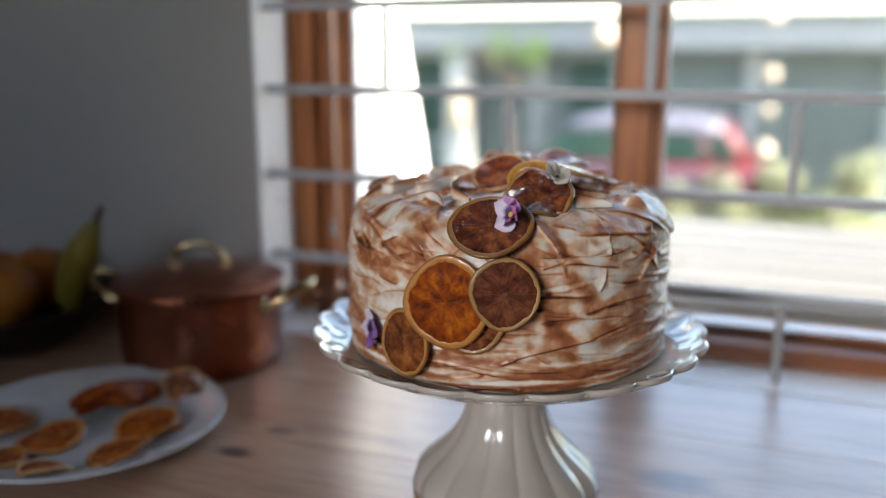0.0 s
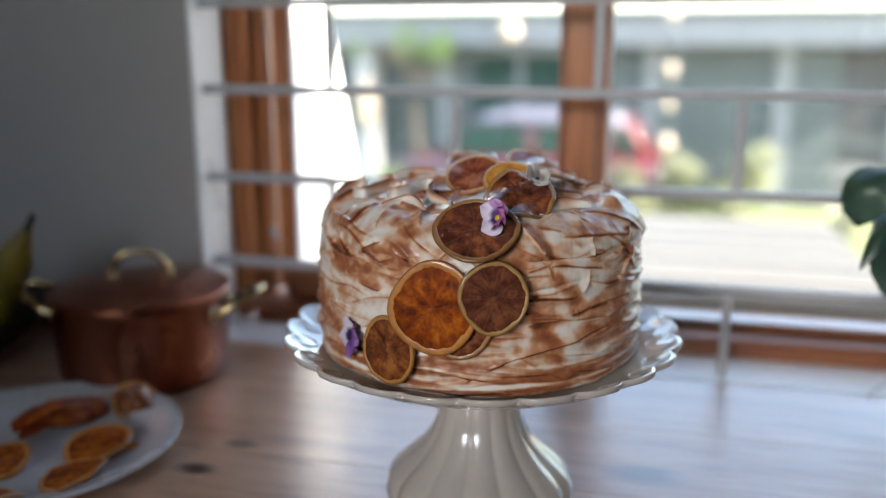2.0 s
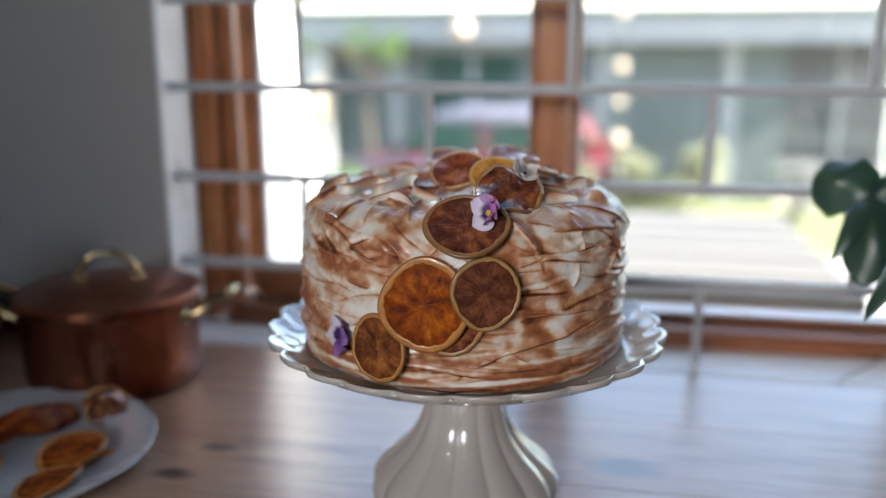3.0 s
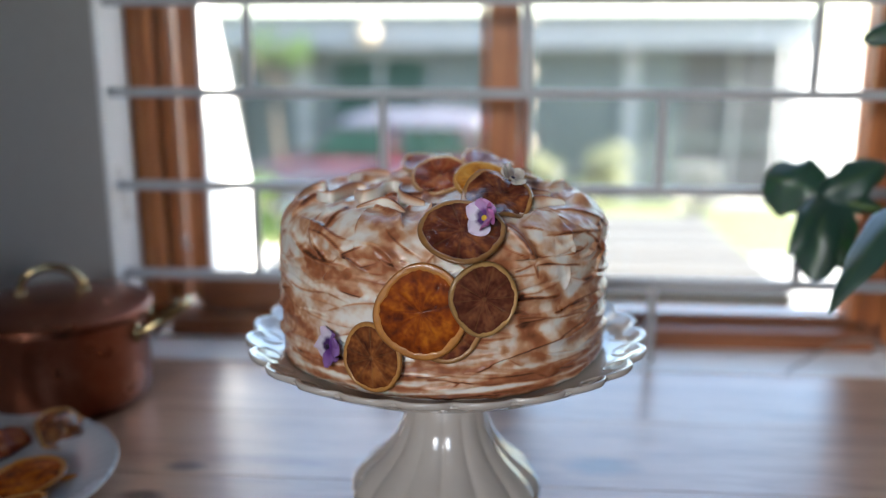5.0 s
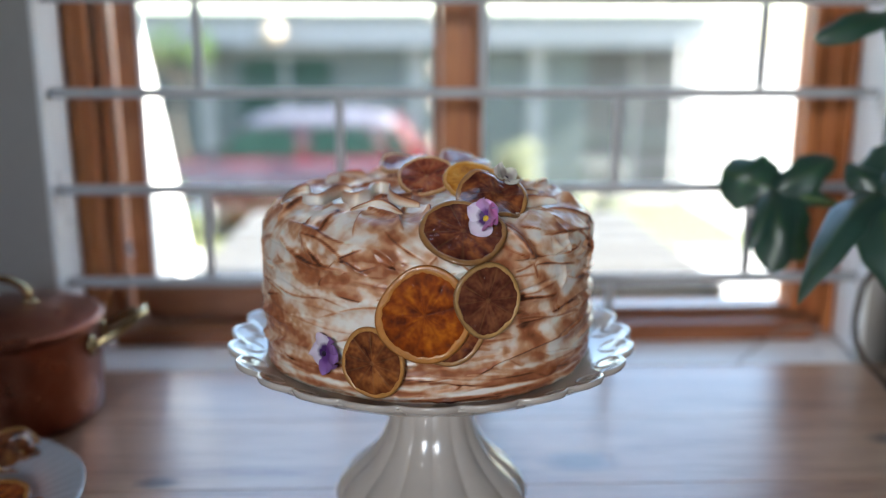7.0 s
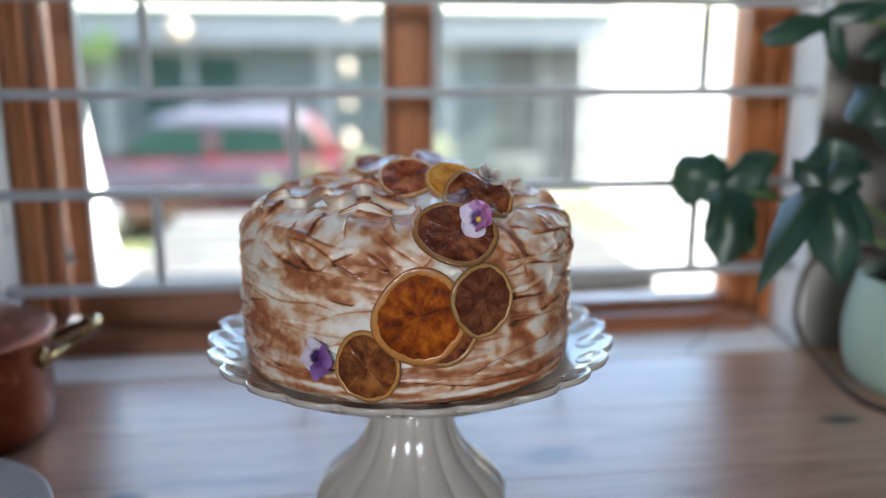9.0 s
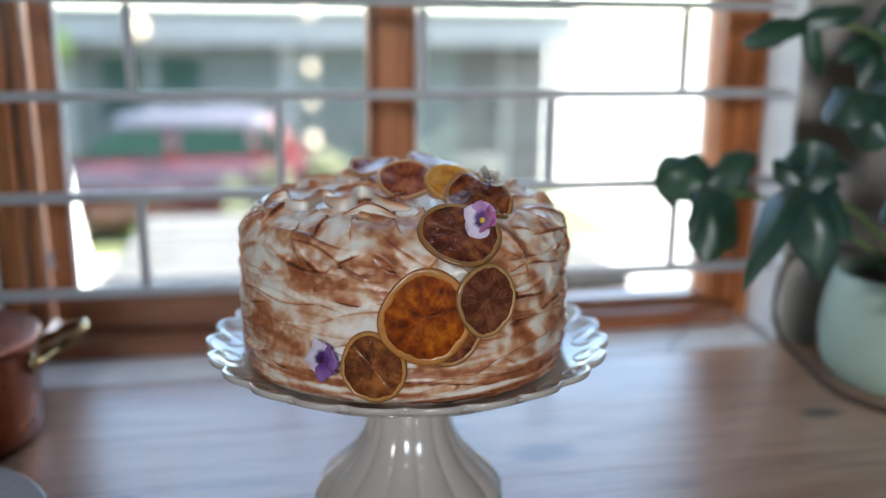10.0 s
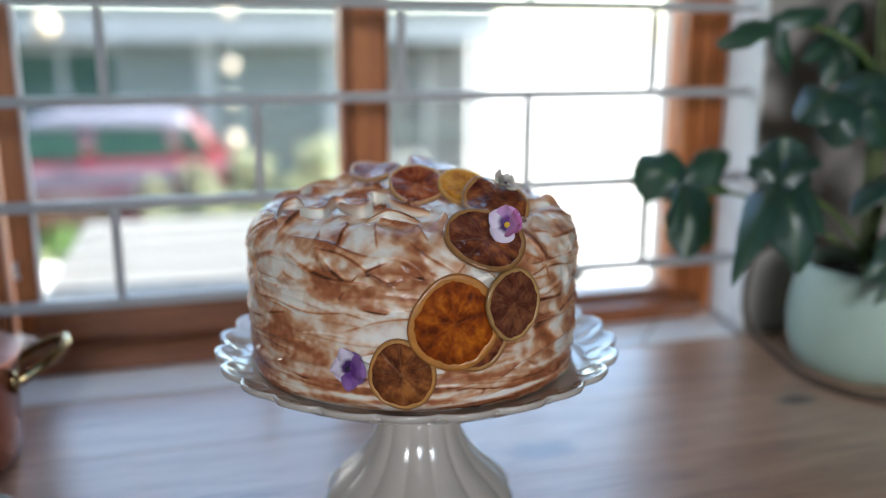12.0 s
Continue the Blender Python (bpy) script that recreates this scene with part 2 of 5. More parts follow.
LILAC = petal_skin("lilac petal", (0.16, 0.05, 0.26), (0.55, 0.33, 0.62), (0.66, 0.36, 0.64))
LILAC_PALE = petal_skin("pale lilac petal", (0.06, 0.015, 0.12), (0.70, 0.64, 0.76), (0.70, 0.58, 0.74))
PINK = petal_skin("pink petal", (0.42, 0.20, 0.46), (0.60, 0.26, 0.52), (0.56, 0.16, 0.42))
VIOLET = petal_skin("violet petal", (0.14, 0.04, 0.24), (0.25, 0.11, 0.36), (0.30, 0.15, 0.42))
IVORY = petal_skin("ivory petal", (0.34, 0.29, 0.26), (0.60, 0.56, 0.49), (0.66, 0.62, 0.57))
DARK_EYE = surface("dark flower eye", (0.012, 0.006, 0.02), (0.03, 0.012, 0.05), 300, 900, (0.5, 0.6))
YELLOW_EYE = surface("yellow flower eye", (0.62, 0.40, 0.02), (0.75, 0.52, 0.05), 300, 900, (0.5, 0.6))


def leaf_skin():
    n = Nodes("glossy monstera leaf")
    vein = n.attr("vein")
    blot, fine = n.noise(26, 4, 0.6), n.noise(260, 3, 0.6)
    # blue cast in the green stands in for the window's sheen
    colour = n.ramp(blot, (0.3, (0.020, 0.060, 0.050)), (0.7, (0.046, 0.108, 0.092)))
    colour = n.mix(n.math("MULTIPLY", vein, 0.5), colour, (0.09, 0.16, 0.05))
    n.set(Base_Color=colour, Coat_Weight=0.9, Coat_Roughness=0.34, Coat_IOR=1.55)
    n.put(n.bsdf.inputs["Roughness"], n.ramp(fine, (0.3, 0.34), (0.7, 0.48)))
    n.bump(n.math("ADD", fine, n.math("MULTIPLY", vein, 1.5)), 0.25, 0.0015)
    # light that comes through the blade
    glow = n.add("ShaderNodeBsdfTranslucent")
    glow.inputs["Color"].default_value = (0.14, 0.33, 0.06, 1)
    blend = n.add("ShaderNodeMixShader")
    blend.inputs[0].default_value = 0.36
    n.link(n.bsdf.outputs[0], blend.inputs[1])
    n.link(glow.outputs[0], blend.inputs[2])
    n.link(blend.outputs[0], n.tree.nodes["Material Output"].inputs["Surface"])
    return n.mat


LEAF = leaf_skin()


def pane_glass():
    n = Nodes("window glass")
    n.set(Base_Color=(0.97, 0.99, 0.98), Roughness=0.02, Transmission_Weight=1.0, IOR=1.45)
    return n.mat


GLASS = pane_glass()

# ---- build kit ----


def flat_bm(bm, name):
    data = bpy.data.meshes.new(name)
    bm.normal_update()
    bm.to_mesh(data)
    bm.free()
    return data


def part(name, bm, material, parent=None, label="", smooth=True, m=None):
    """Links a bmesh as one mesh object, under a thing or a part."""
    data = bm if isinstance(bm, bpy.types.Mesh) else flat_bm(bm, name)
    if not data.materials:
        data.materials.append(material)
    if smooth:
        data.polygons.foreach_set("use_smooth", [True] * len(data.polygons))
    ob = new(name, data)
    ob.parent = parent
    if m is not None:
        ob.matrix_basis = m
    return tagged(ob, label)


def thing(name, at, label, category, group="", turn=0.0, kind=""):
    """The Empty at the base of a thing."""
    ob = new(name)
    ob.empty_display_size = 0.05
    ob.matrix_basis = at if isinstance(at, Matrix) else pose(*at, 0, 0, turn)
    return tagged(ob, label, category, group, kind)


def box(lo, hi, bevel=0.0, segments=2, bm=None):
    bm = bm or bmesh.new()
    lo, hi = Vector(lo), Vector(hi)
    made = bmesh.ops.create_cube(bm, size=1.0, matrix=Matrix.LocRotScale((lo + hi) / 2, None, hi - lo))
    if bevel:
        edges = {e for v in made["verts"] for e in v.link_edges}
        bmesh.ops.bevel(bm, geom=list(edges), offset=bevel, segments=segments, affect="EDGES", clamp_overlap=True)
    return bm


def setting(name, bm, material, label, category, smooth=False):
    return tagged(part(name, bm, material, smooth=smooth), label, category, kind="structure")


def grid_mesh(name, verts, rows, cols, wrap=True, caps=(False, False)):
    """A mesh over a grid of points; wrap closes each row."""
    faces = []
    for i in range(rows - 1):
        for j in range(cols if wrap else cols - 1):
            k = (j + 1) % cols
            faces.append((i * cols + j, i * cols + k, (i + 1) * cols + k, (i + 1) * cols + j))
    if caps[0]:
        faces.append(tuple(range(cols))[::-1])
    if caps[1]:
        faces.append(tuple((rows - 1) * cols + j for j in range(cols)))
    data = bpy.data.meshes.new(name)
    data.from_pydata([tuple(v) for v in verts], [], faces)
    data.update()
    return data


def lathe(name, profile, steps=64, shape=None):
    """A turned form from (radius, height) pairs; shape(angle, radius, height, i) may change the radius and height."""
    verts = []
    for i, (r, z) in enumerate(profile):
        for j in range(steps):
            a = 2 * math.pi * j / steps
            q, h = shape(a, r, z, i) if shape else (r, z)
            verts.append((q * math.cos(a), q * math.sin(a), h))
    return grid_mesh(name, verts, len(profile), steps, True, (profile[0][0] > 1e-6, profile[-1][0] > 1e-6))


def tube(name, points, radius, steps=10, taper=None):
    """A tube along smooth points."""
    pts = [Vector(p) for p in points]
    fine = []
    for i in range(len(pts) - 1):
        a, b, c, d = pts[max(i - 1, 0)], pts[i], pts[i + 1], pts[min(i + 2, len(pts) - 1)]
        for k in range(6):
            t = k / 6
            fine.append(0.5 * ((2 * b) + (c - a) * t + (2 * a - 5 * b + 4 * c - d) * t * t + (3 * b - a - 3 * c + d) * t ** 3))
    fine.append(pts[-1])
    verts, side = [], Vector((0.13, 0.21, 0.97))
    for i, p in enumerate(fine):
        d = (fine[min(i + 1, len(fine) - 1)] - fine[max(i - 1, 0)]).normalized()
        side = (side - d * side.dot(d)).normalized()
        up = d.cross(side)
        r = radius * (1 + ((taper or 1) - 1) * i / (len(fine) - 1))
        for j in range(steps):
            a = 2 * math.pi * j / steps
            verts.append(p + (side * math.cos(a) + up * math.sin(a)) * r)
    return grid_mesh(name, verts, len(fine), steps, True, (True, True))


def facing(at, normal, up=(0, 0, 1), spin=0.0):
    """A pose at a place, with z along normal and y as near to up as can be."""
    n = Vector(normal).normalized()
    x = Vector(up).cross(n).normalized()
    y = n.cross(x)
    m = Matrix((x, y, n)).transposed().to_4x4()
    m.translation = at
    return m @ pose(0, 0, 0, 0, 0, spin)

# ---- the room ----
TABLE_Z = 0.757
WALL_Y, OUT_Y = 1.083, 1.32                 # inner and outer face of the window wall
LEFT_X, RIGHT_X = -0.506, 0.315            # the frame between the reveals
LEFT_IN, RIGHT_IN = -0.497, 0.302          # the room-side edges of the splayed reveals
SILL_Z, HEAD_Z = 0.7555, 1.86


def wall_with_hole(x0, x1, y0, y1, z0, z1, hx0, hx1, hz0, hz1):
    bm = bmesh.new()
    for lo, hi in (((x0, y0, z0), (hx0, y1, z1)), ((hx1, y0, z0), (x1, y1, z1)), ((hx0, y0, z0), (hx1, y1, hz0)), ((hx0, y0, hz1), (hx1, y1, z1))):
        box(lo, hi, bm=bm)
    bmesh.ops.remove_doubles(bm, verts=bm.verts, dist=1e-5)
    return bm


def prism(points, z0, z1):
    """An upright block over a plan outline."""
    bm = bmesh.new()
    f = bm.faces.new([bm.verts.new((x, y, z0)) for x, y in points])
    made = bmesh.ops.extrude_face_region(bm, geom=[f])
    bmesh.ops.translate(bm, verts=[v for v in made["geom"] if isinstance(v, bmesh.types.BMVert)], vec=(0, 0, z1 - z0))
    bmesh.ops.recalc_face_normals(bm, faces=bm.faces)
    return bm


def joined(*parts):
    """Several bmeshes in one."""
    out = bmesh.new()
    for bm in parts:
        data = flat_bm(bm, "piece")
        out.from_mesh(data)
        bpy.data.meshes.remove(data)
    return out


ROOM_X0, ROOM_X1, ROOM_Y0 = -1.90, 2.40, -1.60
SPLAY_Y = 1.163
setting("wall_window", joined(
    prism(((ROOM_X0, WALL_Y), (LEFT_IN, WALL_Y), (LEFT_X, SPLAY_Y), (LEFT_X, OUT_Y), (ROOM_X0, OUT_Y)), -0.02, 2.5),
    prism(((RIGHT_IN, WALL_Y), (ROOM_X1, WALL_Y), (ROOM_X1, OUT_Y), (RIGHT_X, OUT_Y), (RIGHT_X, SPLAY_Y)), -0.02, 2.5),
    box((LEFT_X, WALL_Y, -0.02), (RIGHT_X, OUT_Y, SILL_Z - 0.02)), box((LEFT_X, WALL_Y, HEAD_Z), (RIGHT_X, OUT_Y, 2.5))), WALL_PAINT, "grey painted wall round the timber kitchen window", "wall")
setting("wall_left", box((ROOM_X0 - 0.15, ROOM_Y0, -0.02), (ROOM_X0, OUT_Y, 2.5)), WALL_PAINT, "plain grey painted side wall of the room", "wall")
setting("wall_right", box((ROOM_X1, ROOM_Y0, -0.02), (ROOM_X1 + 0.15, OUT_Y, 2.5)), WALL_PAINT, "plain grey painted side wall of the room", "wall")
# the opening in this unseen wall is made up for the fill lamp
setting("wall_back", wall_with_hole(ROOM_X0 - 0.15, ROOM_X1 + 0.15, ROOM_Y0 - 0.15, ROOM_Y0, -0.02, 2.5, -1.10, 0.20, 1.28, 2.02), WALL_PAINT, "unseen grey back wall with an opening for the fill", "wall")
setting("floor", box((ROOM_X0 - 0.15, ROOM_Y0 - 0.15, -0.12), (ROOM_X1 + 0.15, OUT_Y, -0.021)), FLOOR_WOOD, "brown wooden floor boards of the room", "floor")
setting("ceiling", box((ROOM_X0 - 0.15, ROOM_Y0 - 0.15, 2.501), (ROOM_X1 + 0.15, OUT_Y, 2.62)), CEILING_DARK, "plain dark ceiling of the room, unseen", "ceiling")

# white reveals lining the opening
setting("trim_reveal_left", prism(((LEFT_IN - 0.001, WALL_Y - 0.002), (LEFT_IN + 0.003, WALL_Y - 0.002), (LEFT_X + 0.003, SPLAY_Y), (LEFT_X - 0.001, SPLAY_Y)), SILL_Z + 0.002, HEAD_Z), SILL_PAINT, "white painted plaster reveal of the window", "trim")
setting("trim_reveal_right", prism(((RIGHT_IN - 0.003, WALL_Y - 0.002), (RIGHT_IN + 0.001, WALL_Y - 0.002), (RIGHT_X + 0.001, SPLAY_Y), (RIGHT_X - 0.003, SPLAY_Y)), SILL_Z + 0.002, HEAD_Z), SILL_PAINT, "white painted plaster reveal of the window", "trim")
setting("trim_reveal_head", box((LEFT_X + 0.004, WALL_Y - 0.002, HEAD_Z - 0.004), (RIGHT_X - 0.004, SPLAY_Y, HEAD_Z + 0.001)), WHITE_PLASTER, "white painted plaster reveal of the window", "trim")
setting("window_sill", prism(((LEFT_IN + 0.003, WALL_Y + 0.003), (RIGHT_IN - 0.003, WALL_Y + 0.003), (RIGHT_X - 0.001, SPLAY_Y), (RIGHT_X - 0.001, 1.168), (LEFT_X + 0.001, 1.168), (LEFT_X + 0.001, SPLAY_Y)), SILL_Z - 0.018, SILL_Z), SILL_PAINT, "white painted sill between table and window", "sill")

# ---- the timber window ----
window = thing("window_1", (-0.094, 1.16, SILL_Z), "varnished reddish timber window with two tall casements", "window", kind="structure")
WX = -0.094


def wpiece(name, x0, x1, y0, y1, z0, z1, material, bevel=0.004, parent=None, label=""):
    return part(name, box((x0 - WX, y0 - 1.16, z0 - SILL_Z), (x1 - WX, y1 - 1.16, z1 - SILL_Z), bevel), material, parent or window, label, smooth=False)


GX0, GX1, GX2, GX3 = -0.445, -0.130, -0.081, 0.272   # glass edges
wpiece("frame", LEFT_X, -0.4835, 1.163, 1.245, SILL_Z, HEAD_Z, FRAME_V, 0.006)
wpiece("frame", 0.301, RIGHT_X, 1.163, 1.245, SILL_Z, HEAD_Z, FRAME_V)
wpiece("stop_bead", -0.4795, -0.4715, 1.190, 1.240, SILL_Z + 0.020, HEAD_Z - 0.025, FRAME_V, 0.0035)
wpiece("stop_bead", 0.284, 0.301, 1.170, 1.240, SILL_Z + 0.020, HEAD_Z - 0.025, FRAME_V, 0.0065)
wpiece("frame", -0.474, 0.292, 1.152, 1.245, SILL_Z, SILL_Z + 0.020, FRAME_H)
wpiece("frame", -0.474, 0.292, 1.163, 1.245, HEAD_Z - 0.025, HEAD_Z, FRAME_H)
wpiece("mullion", -0.121, -0.090, 1.172, 1.245, SILL_Z + 0.020, HEAD_Z - 0.025, FRAME_V)
for x0, x1, name in ((-0.468, -0.123, "left"), (-0.088, 0.283, "right")):
    sash = wpiece("sash", x0, x0 + 0.023 if name == "left" else x0 + 0.008, 1.213 if name == "left" else 1.184, 1.226, SILL_Z + 0.022, HEAD_Z - 0.027, FRAME_V, label="reddish timber casement sash")
    a, b, foot, deep = (GX0, GX1, 0.058, 0.016) if name == "left" else (GX2, GX3, 0.029, 0.0)
    wpiece("stile", b, x1, 1.182, 1.226, SILL_Z + 0.022, HEAD_Z - 0.027, FRAME_V, parent=sash)
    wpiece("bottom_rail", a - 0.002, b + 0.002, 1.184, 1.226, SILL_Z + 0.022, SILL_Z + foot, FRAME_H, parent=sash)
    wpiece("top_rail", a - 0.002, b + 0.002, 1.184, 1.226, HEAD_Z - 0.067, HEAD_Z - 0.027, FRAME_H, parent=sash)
    wpiece("putty_line", a, a + 0.0045, 1.1975 + deep, 1.2025 + deep, SILL_Z + foot, HEAD_Z - 0.067, SILL_PAINT, 0.001, parent=sash, label="pale putty line beside the glass")
    pane = wpiece("pane", a, b, 1.203 + deep, 1.207 + deep, SILL_Z + foot, HEAD_Z - 0.067, GLASS, 0.0, parent=sash, label="clear window glass")
    pane.visible_shadow = False
part("casement_stay", tube("casement_stay", [(-0.4575 - WX, 0.026, 0.095), (-0.4575 - WX, 0.017, 0.098), (-0.4575 - WX, 0.016, 0.106), (-0.4575 - WX, 0.018, 0.112)], 0.0026, 8), BAR_PAINT, window, "small pale casement catch")

# ---- burglar bars in a running bond ----
BAR_Y, ROW, BAY = 1.108, 0.0900, 0.2705
LINES = [0.8405, 0.9335, 1.0265] + [1.1140 + ROW * i for i in range(8)]      # heights of the flat bars
bars = thing("window_bars", (-0.094, BAR_Y, SILL_Z), "white painted steel burglar bars in brick pattern", "window bars")
for z in LINES:
    part("horizontal_bar", box((LEFT_IN - 0.002 - WX, -0.006, z - SILL_Z - 0.0046), (RIGHT_IN + 0.002 - WX, 0.006, z - SILL_Z + 0.0046), 0.0022), BAR_PAINT, bars, smooth=False)
for row in range(-1, 10):
    z0 = (SILL_Z if row < 0 else LINES[row] + 0.0046) - SILL_Z
    z1 = LINES[row + 1] - SILL_Z - 0.0046
    start = 0.047 if row % 2 else -0.085
    for k in range(-2, 3):
        x = start + BAY * k
        if LEFT_X + 0.03 < x < RIGHT_X - 0.02:
            part("upright_bar", box((x - 0.0042 - WX, -0.0042, z0), (x + 0.0042 - WX, 0.0042, z1), 0.0018), BAR_PAINT, bars, smooth=False)

# ---- the table ----
table = thing("kitchen_table", (-0.1, 0.73, 0.0), "varnished pine plank table against the window wall", "table")
BACK, FRONT = 1.078, 0.40
edges_y = [BACK, 0.955, 0.838, 0.722, 0.610, 0.505, FRONT]
for a, b in zip(edges_y, edges_y[1:]):
    part("plank", box((-1.10, b + 0.0001 - 0.73, TABLE_Z - 0.032), (1.10, a - 0.0001 - 0.73, TABLE_Z), 0.0004), PINE, table, smooth=False)
part("apron", box((-1.08, -0.29, TABLE_Z - 0.13), (1.03, -0.265, TABLE_Z - 0.033), 0.002), PINE, table, smooth=False)
part("apron", box((-1.08, 0.285, TABLE_Z - 0.13), (1.03, 0.31, TABLE_Z - 0.033), 0.002), PINE, table, smooth=False)
for x in (-1.08, 0.96):
    for y in (-0.26, 0.21):
        part("leg", box((x, y, -0.021), (x + 0.07, y + 0.07, TABLE_Z - 0.033), 0.004), PINE, table, smooth=False)

# ---- cake stand ----
CX, CY = -0.1435, 0.828
stand = thing("cake_stand", (-0.1412, 0.8245, TABLE_Z), "cream glazed ceramic cake stand with a scalloped rim", "cake stand")
SCALLOPS = 24


def scallop(a, r, z, i):
    s = abs(math.cos(a * SCALLOPS / 2 + 0.35))
    k = max(0.0, min(1.0, (r - 0.119) / 0.015)) ** 1.5
    return r - 0.0062 * k * (1 - s) ** 1.3 - 0.002 * k, z + 0.0016 * k * s


plate_profile = [(0.0, 0.1125), (0.05, 0.1125), (0.095, 0.1128), (0.106, 0.1140), (0.114, 0.1160), (0.121, 0.1183), (0.128, 0.1210), (0.1335, 0.1232), (0.1362, 0.1244), (0.1372, 0.1242), (0.1374, 0.1228), (0.1368, 0.1205), (0.1345, 0.1195), (0.128, 0.1170), (0.118, 0.1130), (0.108, 0.1090), (0.095, 0.1065), (0.06, 0.1045), (0.036, 0.1030), (0.0, 0.1030)]
part("plate", lathe("plate", plate_profile, 384, scallop), CERAMIC, stand, "scalloped cream ceramic plate")
# raised petals pressed into the rim
for k in range(SCALLOPS):
    a = 2 * math.pi * (k + 0.5 - 0.35 / math.pi) / SCALLOPS
    loop = []
    for j in range(13):
        b = 2 * math.pi * j / 12
        r, s = 0.1215 + 0.0085 * math.cos(b), 0.0095 * math.sin(b)
        loop.append((r * math.cos(a) - s * math.sin(a), r * math.sin(a) + s * math.cos(a), 0.1186 + (r - 0.1215) * 0.38))
    part("embossed_petal", tube("embossed_petal", loop, 0.0010, 6), CERAMIC, stand)
part("plate_rib", lathe("plate_rib", [(0.0352, 0.1032), (0.0365, 0.1000), (0.0350, 0.0970), (0.030, 0.0972)], 96), CERAMIC, stand)


def flute(a, r, z, i):
    k = max(0.0, min(1.0, (0.086 - z) / 0.05))
    return r * (1 + (0.008 + 0.052 * k) * (abs(math.cos(a * 7)) ** 0.7 - 0.5)), z


stem_profile = [(0.0335, 0.1000), (0.0300, 0.094), (0.0284, 0.086), (0.0278, 0.078), (0.0280, 0.069), (0.0298, 0.059), (0.0335, 0.049), (0.0390, 0.040), (0.0460, 0.032), (0.0535, 0.0255), (0.0595, 0.0195), (0.0635, 0.0140), (0.0652, 0.0090), (0.0655, 0.0040), (0.0645, 0.0), (0.0, 0.0)]
part("pedestal", lathe("pedestal", stem_profile, 240, flute), CERAMIC, stand, "fluted cream ceramic pedestal")

# ---- the cake ----
BASE = TABLE_Z + 0.1125
rng = np.random.default_rng(7)


def waves(p, scale, count=26, seed=0, squash=(1, 1, 1)):
    """Smooth noise of about -1 to 1 at points p: many waves of one size."""
    g = np.random.default_rng(seed)
    k = g.normal(size=(count, 3))
    k = k / np.linalg.norm(k, axis=1)[:, None] * scale * g.uniform(0.55, 1.5, count)[:, None] * np.array(squash)
    return np.cos(p @ k.T + g.uniform(0, 6.28, count)).sum(1) / math.sqrt(count / 2) * 0.62


